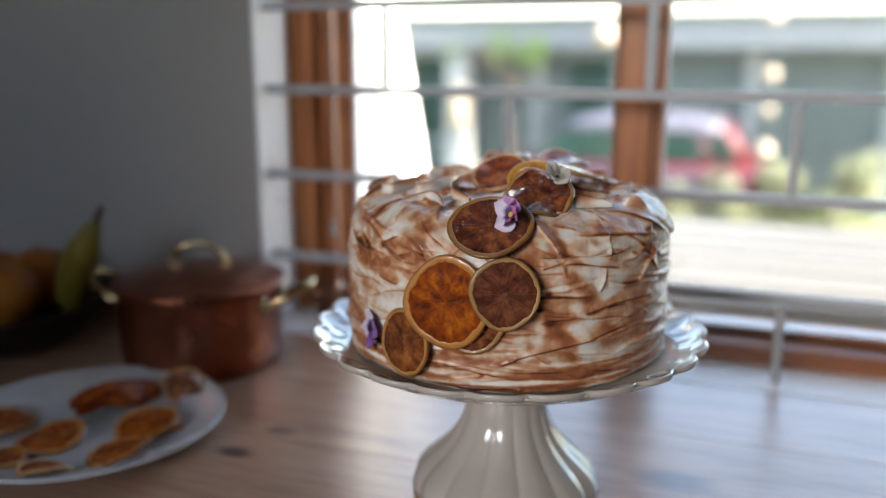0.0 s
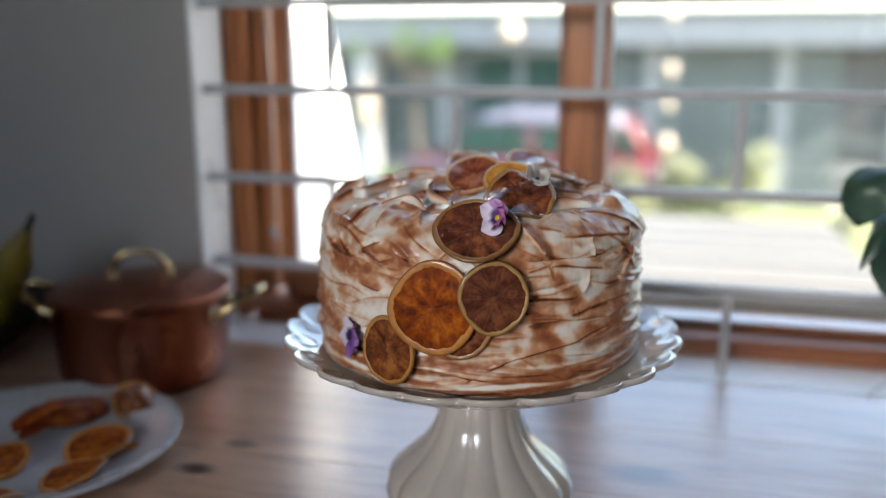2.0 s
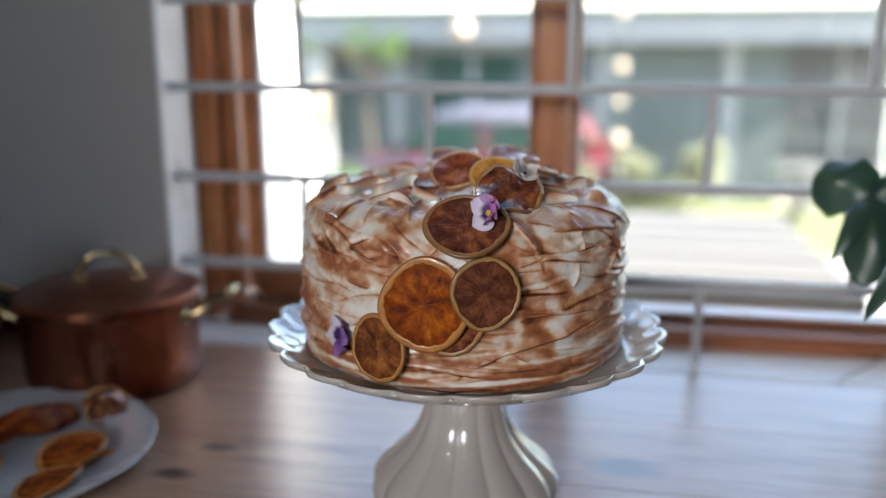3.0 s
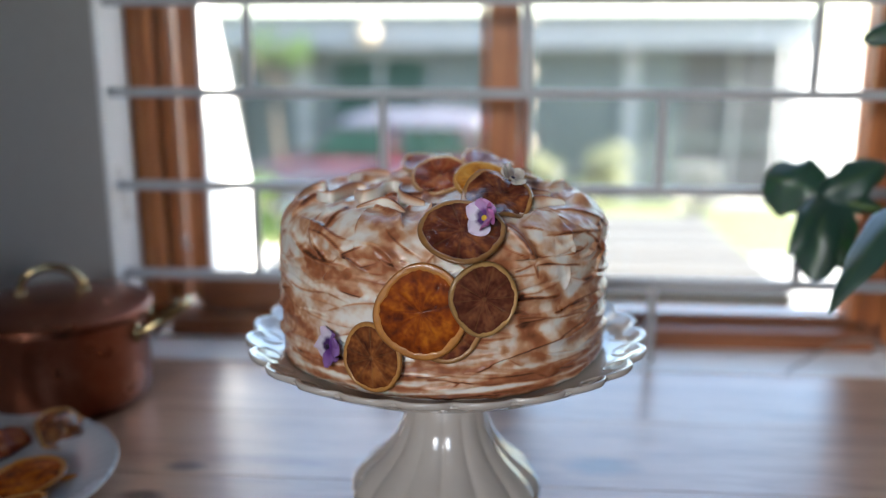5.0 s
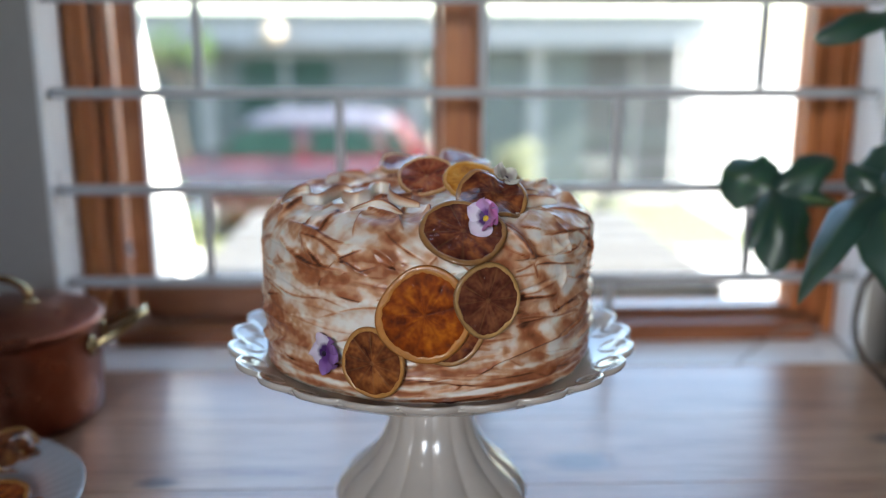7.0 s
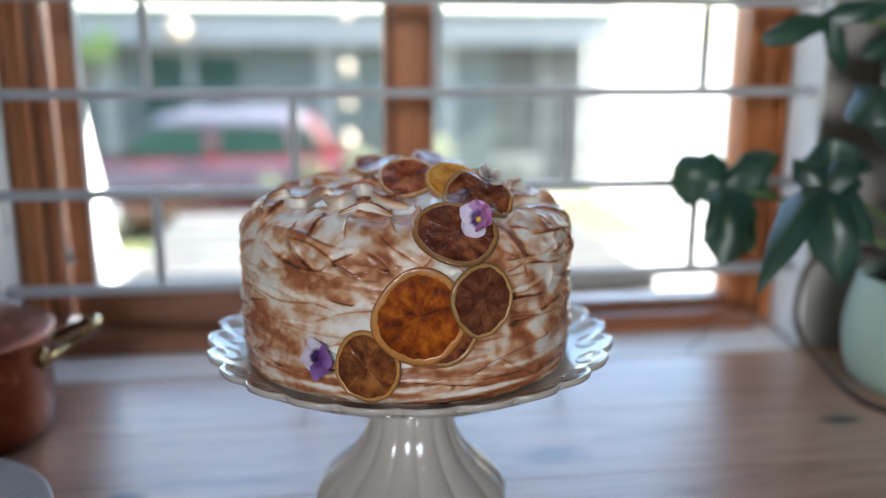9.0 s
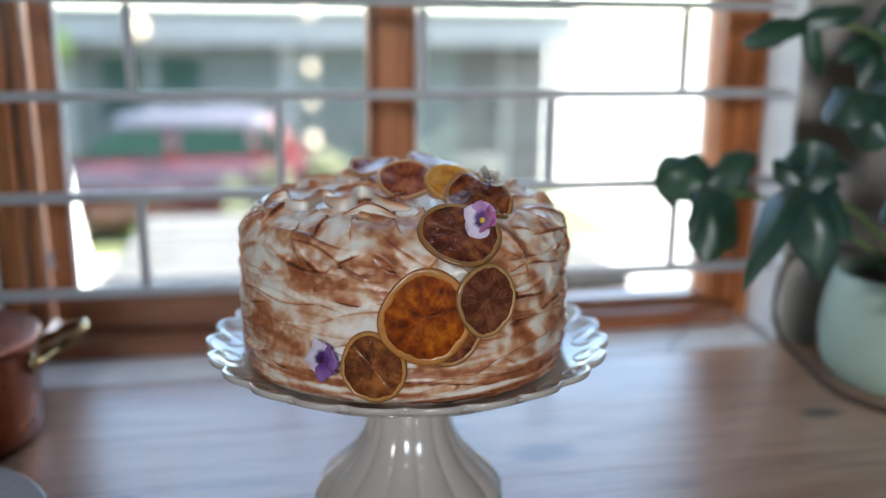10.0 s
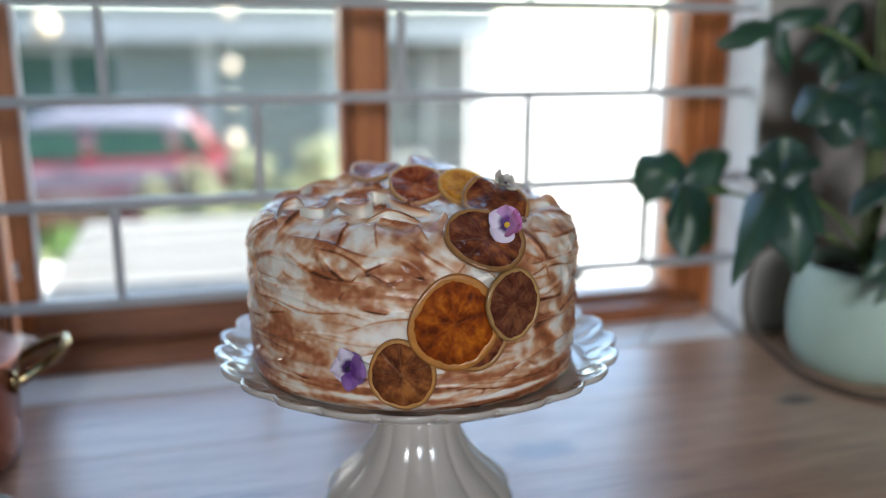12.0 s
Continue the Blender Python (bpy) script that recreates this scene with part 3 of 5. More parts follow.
def cake_body():
    cols, R = 1180, 0.1072
    prof = []
    for i in range(150):
        z = 0.0840 * i / 149
        prof.append((R + 0.0012 * math.sin(z * 42) - (0.004 if z < 0.003 else 0.0), z))
    for i in range(1, 44):
        a = math.pi / 2 * i / 44
        prof.append((R - 0.021 + 0.021 * math.cos(a), 0.0840 + 0.0200 * math.sin(a)))
    for i in range(0, 90):
        t = i / 89
        prof.append(((R - 0.021) * (1 - t) + 0.0006, 0.1040 + 0.0045 * math.sin(t * math.pi / 2)))
    prof = np.array(prof)
    th = np.linspace(0, 2 * np.pi, cols, endpoint=False)
    rows = len(prof)
    P = np.stack([prof[:, 0][:, None] * np.cos(th), prof[:, 0][:, None] * np.sin(th), np.repeat(prof[:, 1][:, None], cols, 1)], 2)
    tan = np.gradient(prof, axis=0)
    nr, nz = tan[:, 1], -tan[:, 0]
    ln = np.hypot(nr, nz)
    nr, nz = nr / ln, nz / ln
    N = np.stack([nr[:, None] * np.cos(th), nr[:, None] * np.sin(th), np.repeat(nz[:, None], cols, 1)], 2)
    P, N = P.reshape(-1, 3), N.reshape(-1, 3)
    flat = np.clip((P[:, 2] - 0.088) / 0.014, 0, 1)           # 1 on the top
    H = 0.0013 * waves(P, 75, seed=1) + 0.0007 * waves(P, 170, seed=2, squash=(0.5, 0.5, 1.6))
    E, S = np.zeros(len(P)), np.zeros(len(P))
    angle = np.arctan2(P[:, 1], P[:, 0])
    deg = np.degrees(angle)

    def stroke(z0, z1, r0, L, W, lip, tilt, curve, crest):
        """A knife stroke: a tilted smear whose sharp lip lies over what is under it."""
        a = rng.uniform(-math.pi, math.pi)
        if z0 is None:
            r = (R - 0.021) * math.sqrt(rng.uniform(0.02, r0))
            c, n = np.array((r * math.cos(a), r * math.sin(a), 0.106)), np.array((0.0, 0.0, 1.0))
            hor = rng.normal(size=3)
        else:
            z = rng.uniform(z0, z1)
            k = int(np.argmin(np.abs(prof[:194, 1] - z)))
            c = np.array((prof[k, 0] * math.cos(a), prof[k, 0] * math.sin(a), z))
            n = np.array((nr[k] * math.cos(a), nr[k] * math.sin(a), nz[k]))
            hor = np.cross((0, 0, 1), n)
        d = hor - n * (hor @ n)
        d /= np.linalg.norm(d)
        e = np.cross(n, d)
        w = rng.normal(0, tilt)
        d, e = d * math.cos(w) + e * math.sin(w), e * math.cos(w) - d * math.sin(w)
        if rng.random() < 0.5:
            e = -e
        L, W, lip = rng.uniform(*L), rng.uniform(*W), rng.uniform(*lip)
        bow, ripple, phase = rng.normal(0, curve), rng.uniform(60, 170), rng.uniform(0, 6)
        tone, shade = rng.normal(0, 1.0), rng.uniform(*crest)
        idx = np.nonzero(np.abs(P - c).max(1) < L * 1.1)[0]
        q = P[idx] - c
        al = q @ d
        ac = q @ e - bow * al ** 2 - 0.09 * W * np.sin(al * ripple + phase)
        u = al / L
        ok = (np.abs(u) < 1) & (np.abs(q @ n) < 0.030)
        fade = np.sqrt(np.clip(1 - u * u, 0, 1))
        v = ac / (W * np.maximum(fade, 0.02))
        inside = np.clip((ac + 0.0005) / 0.0009, 0, 1) * np.clip((1 - v) / 0.6, 0, 1) * ok
        inside = inside * inside * (3 - 2 * inside)
        h = 0.40 * H[idx] + 0.45 * lip * fade * np.exp(-((ac - 0.0008) / 0.0011) ** 2) + lip * fade * (np.clip(1 - v, 0, 1) ** 1.4 - 0.30) + 0.12 * lip
        H[idx] = H[idx] * (1 - inside) + h * inside
        S[idx] = S[idx] * (1 - inside) + (tone + 0.9 * np.clip(1 - v * 2.2, 0, 1)) * inside
        line = np.exp(-((ac - 0.0001) / 0.00055) ** 2) * ok * np.clip(1.3 * fade - 0.3, 0, 1) * shade
        E[idx] = np.maximum(E[idx] * (1 - 0.95 * inside), line)

    for _ in range(104):
        stroke(0.004, 0.080, 0, (0.022, 0.064), (0.006, 0.016), (0.0009, 0.0027), 0.13, 3.0, (-0.3, 1.25))
    for _ in range(130):
        stroke(0.010, 0.084, 0, (0.012, 0.040), (0.0025, 0.007), (0.0003, 0.0010), 0.12, 3.0, (-1.0, 0.55))
    for _ in range(52):
        stroke(None, None, 1.0, (0.014, 0.038), (0.010, 0.024), (0.0022, 0.0052), 1.0, 14.0, (0.2, 1.3))
    for _ in range(62):
        stroke(0.076, 0.1035, 0, (0.014, 0.034), (0.008, 0.018), (0.0014, 0.0036), 0.45, 11.0, (-0.1, 1.1))
    for _ in range(230):
        stroke(0.003, 0.018, 0, (0.010, 0.030), (0.0018, 0.0045), (0.0002, 0.0008), 0.06, 1.5, (-0.8, 0.5))
    # soft horns along the shoulder
    for _ in range(15):
        a, r = rng.uniform(0, 6.28), rng.uniform(0.072, 0.098)
        c = np.array((r * math.cos(a), r * math.sin(a)))
        g = np.exp(-(((P[:, :2] - c) ** 2).sum(1)) / (2 * rng.uniform(0.003, 0.006) ** 2)) * (P[:, 2] > 0.082)
        H += g * rng.uniform(0.002, 0.0065)
        S += g * rng.uniform(-0.3, 0.8)
    # torch marks: cloudy patches, drawn out a little along the strokes and broken at the lips
    Q = np.stack([np.cos(angle) * 0.075, np.sin(angle) * 0.075, P[:, 2]], 1)
    over = np.clip((P[:, 2] - 0.078) / 0.024, 0, 1)[:, None]
    over = over * over * (3 - 2 * over)
    Q = Q * (1 - over) + P * over
    Q = Q + 0.004 * np.stack([waves(P, 190, seed=21 + k) for k in range(3)], 1)
    low = np.clip((0.024 - P[:, 2]) / 0.010, 0, 1)
    field = 0.46 * waves(Q, 120, seed=11) + 0.40 * waves(Q, 260, seed=12) + 0.26 * waves(Q, 560, seed=13) + 0.10 * waves(P, 1300, seed=18)
    field = field * (1 - 0.45 * low) + low * (0.98 * waves(P, 760, seed=14, squash=(0.12, 0.12, 1.7)) + 0.10)
    field += 0.22 * np.clip(S, -2, 2) + 0.10 * np.clip(H / 0.0015, -2, 2)
    # toast per side also paints in window light: top and right paler
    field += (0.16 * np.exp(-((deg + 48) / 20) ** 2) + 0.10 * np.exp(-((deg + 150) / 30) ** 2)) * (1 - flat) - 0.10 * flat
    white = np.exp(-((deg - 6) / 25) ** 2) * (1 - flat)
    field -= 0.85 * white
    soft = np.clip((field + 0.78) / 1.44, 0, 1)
    T = 0.16 + 0.52 * soft ** 1.1 + 0.06 * waves(P, 900, seed=19) * soft
    T -= 0.45 * np.clip((0.005 - P[:, 2]) / 0.005, 0, 1)
    T = np.clip(T + 0.80 * np.clip(E, 0, 1) * (0.6 + 0.4 * np.clip(field + 0.6, 0, 1)), 0.0, 1.0)
    # a burst bubble beside the slices and the scorched dent under it
    for x, y, z, size, tone, rise in ((0.0508, -0.0943, 0.0625, 0.0011, 0.9, 0.0008), (0.0560, -0.0923, 0.0411, 0.0060, 0.30, -0.0012), (0.0712, -0.0812, 0.0329, 0.0075, -0.22, 0.0014)):
        spot = np.exp(-((P - (x, y, z)) ** 2).sum(1) / (2 * size ** 2))
        T = np.clip(T + tone * spot, 0.0, 1.0)
        H = H + rise * spot
    G = H.reshape(rows, cols)
    G = 0.5 * G + 0.25 * (np.roll(G, 1, 1) + np.roll(G, -1, 1))
    pad = np.vstack([G[:1], G, G[-1:]])
    G = 0.5 * G + 0.25 * (pad[:-2] + pad[2:])
    F = G
    for _ in range(4):
        F = 0.5 * F + 0.25 * (np.roll(F, 1, 1) + np.roll(F, -1, 1))
        pad = np.vstack([F[:1], F, F[-1:]])
        F = 0.5 * F + 0.25 * (pad[:-2] + pad[2:])
    G = G + 0.75 * np.clip((prof[:, 1] - 0.07) / 0.02, 0, 1)[:, None] * (F - G)
    H = G.reshape(-1) + 0.0002 * waves(P, 700, seed=15)
    P = P + N * H[:, None]
    P[:, 2] = np.maximum(P[:, 2], 0.0)
    data = grid_mesh("meringue", P, rows, cols, True, (True, True))
    data.attributes.new("toast", "FLOAT", "POINT").data.foreach_set("value", T.astype(np.float32))
    return data


cake = thing("cake", (CX, CY, BASE), "round cake covered in torched meringue, on the stand", "cake")
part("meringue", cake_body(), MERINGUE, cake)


def top_z(x, y):
    """Height of the cake's top and shoulder at a place."""
    r = math.hypot(x, y)
    if r < 0.0862:
        return 0.1040 + 0.0045 * math.sin((1 - r / 0.0862) * math.pi / 2)
    return 0.0840 + 0.0200 * math.sqrt(max(0.0, 1 - min(1.0, (r - 0.0862) / 0.021) ** 2))


FOLD = ((-0.75, -0.40, 0.20), (-0.46, 0.08, 0.22), (-0.30, 0.42, 0.30), (-0.12, 0.74, 0.44), (0.06, 0.93, 0.66), (0.24, 1.00, 0.98), (0.40, 0.94, 0.98), (0.42, 0.78, 0.62), (0.28, 0.56, 0.30), (0.22, 0.25, 0.45), (0.40, 0.0, 0.22), (0.70, -0.40, 0.22))


def ribbon(path, size, seed, flip=1):
    """A soft folded ribbon of meringue drawn along a path, scorched along its overhanging crest."""
    high = 1.1 * size
    pts = [Vector((x, y, 0)) for x, y in path]
    line = []
    for i in range(len(pts) - 1):
        p, q, r, u = pts[max(i - 1, 0)], pts[i], pts[i + 1], pts[min(i + 2, len(pts) - 1)]
        for k in range(10):
            t = k / 10
            line.append(0.5 * ((2 * q) + (r - p) * t + (2 * p - 5 * q + 4 * r - u) * t * t + (3 * q - p - 3 * r + u) * t ** 3))
    line.append(pts[-1])
    n, P, T = len(line), [], []
    for i, c in enumerate(line):
        t = i / (n - 1)
        d = (line[min(i + 1, n - 1)] - line[max(i - 1, 0)]).normalized()
        e = Vector((-d.y, d.x, 0)) * flip
        k = max(0.05, math.sin(math.pi * (0.03 + 0.94 * t))) ** 0.6 * (1 + 0.15 * math.sin(7 * t + seed))
        for s, z, tone in FOLD:
            w = c + e * s * 0.60 * high * (0.75 + 0.25 * math.sin(5 * t + seed)) * k
            P.append((w.x, w.y, top_z(c.x, c.y) + 0.0040 + high * z * k))
            T.append(tone - 0.06 + 0.20 * math.sin(6 * t + 2 * seed + s))
    data = grid_mesh("meringue_fold", P, n, len(FOLD), True, (True, True))
    data.attributes.new("toast", "FLOAT", "POINT").data.foreach_set("value", np.clip(T, 0, 1).astype(np.float32))
    return part("meringue_fold", data, MERINGUE, cake)


ribbon(((-0.054, -0.028), (-0.050, -0.044), (-0.044, -0.054), (-0.037, -0.046), (-0.035, -0.030), (-0.030, -0.022), (-0.025, -0.032), (-0.024, -0.048), (-0.018, -0.060), (-0.006, -0.068)), 0.0066, 1)
ribbon(((-0.080, -0.026), (-0.074, -0.042), (-0.066, -0.046), (-0.061, -0.034), (-0.055, -0.022), (-0.048, -0.022)), 0.0056, 2)
ribbon(((-0.092, -0.030), (-0.086, -0.014), (-0.077, -0.012), (-0.074, -0.024)), 0.0050, 3, -1)
ribbon(((-0.046, -0.074), (-0.034, -0.066), (-0.024, -0.072), (-0.016, -0.084)), 0.0040, 4, -1)
ribbon(((0.036, -0.044), (0.046, -0.032), (0.058, -0.034), (0.070, -0.024)), 0.0056, 5, -1)
ribbon(((0.052, -0.062), (0.064, -0.052), (0.078, -0.048)), 0.0046, 6)
ribbon(((0.070, -0.002), (0.080, 0.010), (0.078, 0.024)), 0.0054, 7, -1)
ribbon(((-0.070, 0.030), (-0.058, 0.044), (-0.042, 0.048)), 0.0056, 8)
ribbon(((0.040, 0.060), (0.054, 0.052), (0.062, 0.040)), 0.0056, 9, -1)


def citrus(name, radius, kind, group, label, seed, thick=0.0034, oval=1.0, warp=0.0, crumple=0.0):
    """A candied slice: flesh with segments inside a raised rind. The slice lies in its own xy plane."""
    g = np.random.default_rng(seed)
    segs = int(g.integers(8, 11))
    off = g.uniform(0, 6.28)
    ob = thing(name, pose(0, 0, 0), label, "citrus slice", group)
    ring = 0.85 if kind == "orange" else 0.88
    inner = radius * ring
    cols, rings = 132, 24
    P, wall, pulp = [], [], []
    wob = [g.uniform(0.93, 1.05) for _ in range(7)]

    def edge(a):
        return 1 + 0.030 * sum(w * math.sin(a * (i + 2) + w * 40) for i, w in enumerate(wob[:3])) * 0.6

    def lift(x, y):
        return warp * (x * x - y * y) / radius + crumple * noise.noise((x * 75, y * 75, seed * 3.1))

    for i in range(rings):
        r = inner * 1.05 * i / (rings - 1) + 0.0001
        for j in range(cols):
            a = 2 * math.pi * j / cols
            s = abs(math.sin((a + off) * segs / 2 + 0.25 * math.sin(a * 2)))
            k = min(1.0, r / inner * 1.6)
            x, y = r * edge(a) * math.cos(a), r * edge(a) * math.sin(a) * oval
            cell = 0.5 + 0.20 * noise.noise((math.cos(a) * 7, math.sin(a) * 7, r * 150 + seed * 7)) + 0.46 * noise.noise((x * 170, y * 170, seed)) + 0.24 * noise.noise((x * 520, y * 520, seed))
            hill = min(1, s * 4) * (1 - max(0.0, r / inner - 0.72) / 0.33)
            P.append((x, y, thick * 0.66 + (0.0002 if kind == "orange" else 0.0004) * hill * k + 0.0004 * (cell - 0.5) + lift(x, y)))
            wall.append(max(0.0, 1 - s * 5) * 0.8 * min(1.0, 1.6 - r / inner) + (0.6 if r < inner * 0.08 else 0.0))
            pulp.append(min(1.0, max(0.0, cell * (0.72 + 0.28 * hill))))
    data = grid_mesh("flesh", P, rings, cols, True, (True, False))
    data.attributes.new("wall", "FLOAT", "POINT").data.foreach_set("value", np.array(wall, dtype=np.float32))
    data.attributes.new("pulp", "FLOAT", "POINT").data.foreach_set("value", np.array(pulp, dtype=np.float32))
    part("flesh", data, FLESHES[kind][0], ob)
    sect = [(ring - 0.02, 0.55, 0.0), (ring, 0.71, 0.0), (ring + 0.012, 0.77, 0.05), (ring + 0.04, 0.80, 0.15), (0.955, 0.80, 0.45), (0.985, 0.72, 0.9), (1.0, 0.52, 1.0), (0.995, 0.25, 1.0), (0.97, 0.0, 1.0), (0.80, 0.0, 0.5), (0.5, 0.02, 0.5), (0.0, 0.02, 0.5)]
    P, skin = [], []
    for k, (r, z, dark) in enumerate(sect):
        for j in range(cols):
            a = 2 * math.pi * j / cols
            bite = (0.030 * noise.noise((3 * math.cos(a), 3 * math.sin(a), seed)) + 0.022 * noise.noise((9 * math.cos(a), 9 * math.sin(a), seed)) + 0.010 * math.cos((a + off) * segs)) * (k < 4)
            x, y = (r + bite) * radius * edge(a) * math.cos(a), (r + bite) * radius * edge(a) * math.sin(a) * oval
            P.append((x, y, z * thick + lift(x, y) + 0.0003 * noise.noise((5 * math.cos(a), 5 * math.sin(a), 9 * r + seed)) * (k < 8)))
            skin.append(min(1.0, max(0.0, dark + 0.25 * noise.noise((7 * math.cos(a), 7 * math.sin(a), 4 * r)))))
    data = grid_mesh("rind", P, len(sect), cols, True)
    data.attributes.new("skin", "FLOAT", "POINT").data.foreach_set("value", np.array(skin, dtype=np.float32))
    part("rind", data, FLESHES[kind][1], ob)
    return ob


def put(ob, m):
    ob.matrix_basis = m
    return ob


def on_side(deg, z, out=0.1095, tilt=0.0, spin=0.0):
    """A pose on the cake's side, facing out at that angle; tilt leans it back."""
    a = radians(deg)
    n = Vector((math.cos(a) * math.cos(radians(tilt)), math.sin(a) * math.cos(radians(tilt)), math.sin(radians(tilt))))
    return facing(Vector((CX + out * math.cos(a), CY + out * math.sin(a), z)), n, spin=spin)


CAKE_SLICES = "candied slices on the cake"


def aimed(x, y, z, deg, tilt=0.0, spin=0.0):
    """A pose at a place, facing that way in plan and leaning back by tilt."""
    a, b = radians(deg), radians(tilt)
    return facing((x, y, z), (math.cos(a) * math.cos(b), math.sin(a) * math.cos(b), math.sin(b)), spin=spin)


put(citrus("citrus_slice", 0.0264, "orange", CAKE_SLICES, "large glossy candied orange slice on the cake's side", 1, oval=1.05, warp=0.02), aimed(-0.1475, 0.7165, 0.9260, -92, 3))
put(citrus("citrus_slice", 0.0235, "plum", CAKE_SLICES, "dark candied slice tucked behind a larger one", 11), on_side(-86.0, 0.9190, 0.1075, 4))
put(citrus("citrus_slice", 0.0203, "brown", CAKE_SLICES, "round brown candied slice with a pale rind", 2, oval=1.04), aimed(-0.1136, 0.7168, 0.9345, -67, 3))
put(citrus("citrus_slice", 0.0196, "amber", CAKE_SLICES, "small dark candied slice near the stand's plate", 3, oval=1.04), aimed(-0.1760, 0.7225, 0.8965, -113, 4))
put(citrus("citrus_slice", 0.0245, "plum", CAKE_SLICES, "dark glossy candied slice bent over the cake's shoulder", 12, warp=0.0), on_side(-80.0, 0.9690, 0.1005, 56))
put(citrus("citrus_slice", 0.0212, "plum", CAKE_SLICES, "dark wrinkled candied slice leaning under a white flower", 5, warp=-0.12, crumple=0.006), facing((-0.1070, 0.763, 0.9835), (0.12, -0.52, 0.85)))
put(citrus("citrus_slice", 0.0190, "red", CAKE_SLICES, "reddish candied slice propped on the cake's top", 6, warp=0.03, crumple=0.002), facing((-0.1445, 0.812, 0.9880), (-0.05, -0.52, 0.84)))
put(citrus("citrus_slice", 0.0180, "gold", CAKE_SLICES, "bright yellow candied slice on the cake's top", 7), facing((-0.1170, 0.796, 0.9870), (0.05, -0.54, 0.83)))
put(citrus("citrus_slice", 0.0185, "red", CAKE_SLICES, "reddish candied slice lying at the back", 8, warp=0.14, crumple=0.003), facing((-0.158, 0.872, 0.9890), (-0.10, -0.16, 0.98)))
put(citrus("citrus_slice", 0.0185, "red", CAKE_SLICES, "curled candied slice lying at the back", 9, warp=-0.14, crumple=0.003), facing((-0.116, 0.880, 0.9890), (0.12, -0.14, 0.98)))
put(citrus("citrus_slice", 0.0170, "red", CAKE_SLICES, "reddish candied slice on the cake's far side", 10), facing((-0.098, 0.836, 0.9875), (0.3, 0.1, 1)))


def petal(length, width, material, parent, turn, tilt, seed, label=""):
    rows, cols = 13, 13
    P = []
    for k in (1, -1):
        for i in range(rows):
            t = math.sin(math.pi / 2 * i / (rows - 1))
            half = width / 2 * max(0.02, math.sin(math.pi * (0.06 + 0.94 * t ** 0.85))) ** 0.5
            for j in range(cols):
                s = 2 * j / (cols - 1) - 1
                x, y = half * s, length * t * (1 - 0.04 * s * s * t)
                z = 0.0012 * math.sin(3 * s + seed) * t + 0.0016 * t * t - 0.0008 * s * s + 0.00018 * k
                P.append((x, y, z))
    n = rows * cols
    faces = []
    for i in range(rows - 1):
        for j in range(cols - 1):
            a, b, c, d = i * cols + j, i * cols + j + 1, (i + 1) * cols + j + 1, (i + 1) * cols + j
            faces += [(a, b, c, d), (n + d, n + c, n + b, n + a)]
    data = bpy.data.meshes.new("petal")
    data.from_pydata(P, [], faces)
    return part("petal", data, material, parent, label, m=pose(0, 0, 0, 0, 0, turn) @ pose(0, 0.0008, 0.0006, tilt, 0, 0))


def viola(name, label, m, size, skins, eye=YELLOW_EYE, tilts=(25, 25, 14, 14, 8)):
    ob = thing(name, m, label, "flower", "edible flowers on the cake")
    for turn, skin, tilt, wide, k in zip((28, -28, 98, -98, 180), skins, tilts, (1.20, 1.20, 1.10, 1.10, 1.35), range(5)):
        petal(size, size * wide, skin, ob, turn, tilt, k * 1.7)
    bm = bmesh.new()
    bmesh.ops.create_uvsphere(bm, u_segments=10, v_segments=7, radius=size * 0.13, matrix=Matrix.LocRotScale((0, -size * 0.06, size * 0.12), None, (1.1, 1.2, 0.7)))
    part("flower_eye", bm, eye, ob)
    return ob


viola("viola_flower", "pink and white viola with a yellow eye", facing((-0.1125, 0.7280, 0.9780), (-0.50, -0.80, 0.34), spin=-30), 0.0116, (LILAC, PINK, LILAC_PALE, PINK, LILAC_PALE), tilts=(36, 44, 22, 40, 12))
viola("viola_flower", "small ivory flower with a dark eye", facing((-0.0985, 0.7740, 0.9930), (0.30, -0.30, 0.90), spin=20), 0.0090, (IVORY, IVORY, IVORY, IVORY, IVORY), DARK_EYE, (34, 30, 12, 16, 8))
viola("viola_flower", "flattened violet and ivory viola near the plate", aimed(-0.2035, 0.7335, 0.8985, -138, 4, spin=-75), 0.0118, (VIOLET, VIOLET, LILAC_PALE, VIOLET, LILAC_PALE), DARK_EYE, (3, 3, 3, 3, 3))

# ---- copper pot ----
pot = thing("copper_pot", (-0.506, 0.976, TABLE_Z), "lidded copper casserole pot with brass handles", "cooking pot", turn=10)
part("body", lathe("body", [(0.0, 0.0), (0.070, 0.0), (0.0765, 0.003), (0.0790, 0.010), (0.0800, 0.030), (0.0803, 0.078), (0.0812, 0.0800), (0.0830, 0.0808), (0.0832, 0.0822), (0.0785, 0.0822), (0.0780, 0.060), (0.0, 0.06)], 96), COPPER, pot, "hammered copper pot body")
lid = part("lid", lathe("lid", [(0.0, 0.0835), (0.0830, 0.0835), (0.0848, 0.0845), (0.0848, 0.0870), (0.0815, 0.0885), (0.070, 0.0905), (0.052, 0.0955), (0.034, 0.0992), (0.015, 0.1008), (0.0, 0.1010)], 96), COPPER, pot, "low domed copper lid")
LID_TURN = pose(0, 0, 0, 0, 0, 12)
part("lid_handle", tube("lid_handle", [(-0.026, 0, 0.099), (-0.024, 0, 0.110), (-0.014, 0, 0.1195), (0, 0, 0.1225), (0.014, 0, 0.1195), (0.024, 0, 0.110), (0.026, 0, 0.099)], 0.0033, 10), BRASS, lid, "brass loop handle", m=LID_TURN)
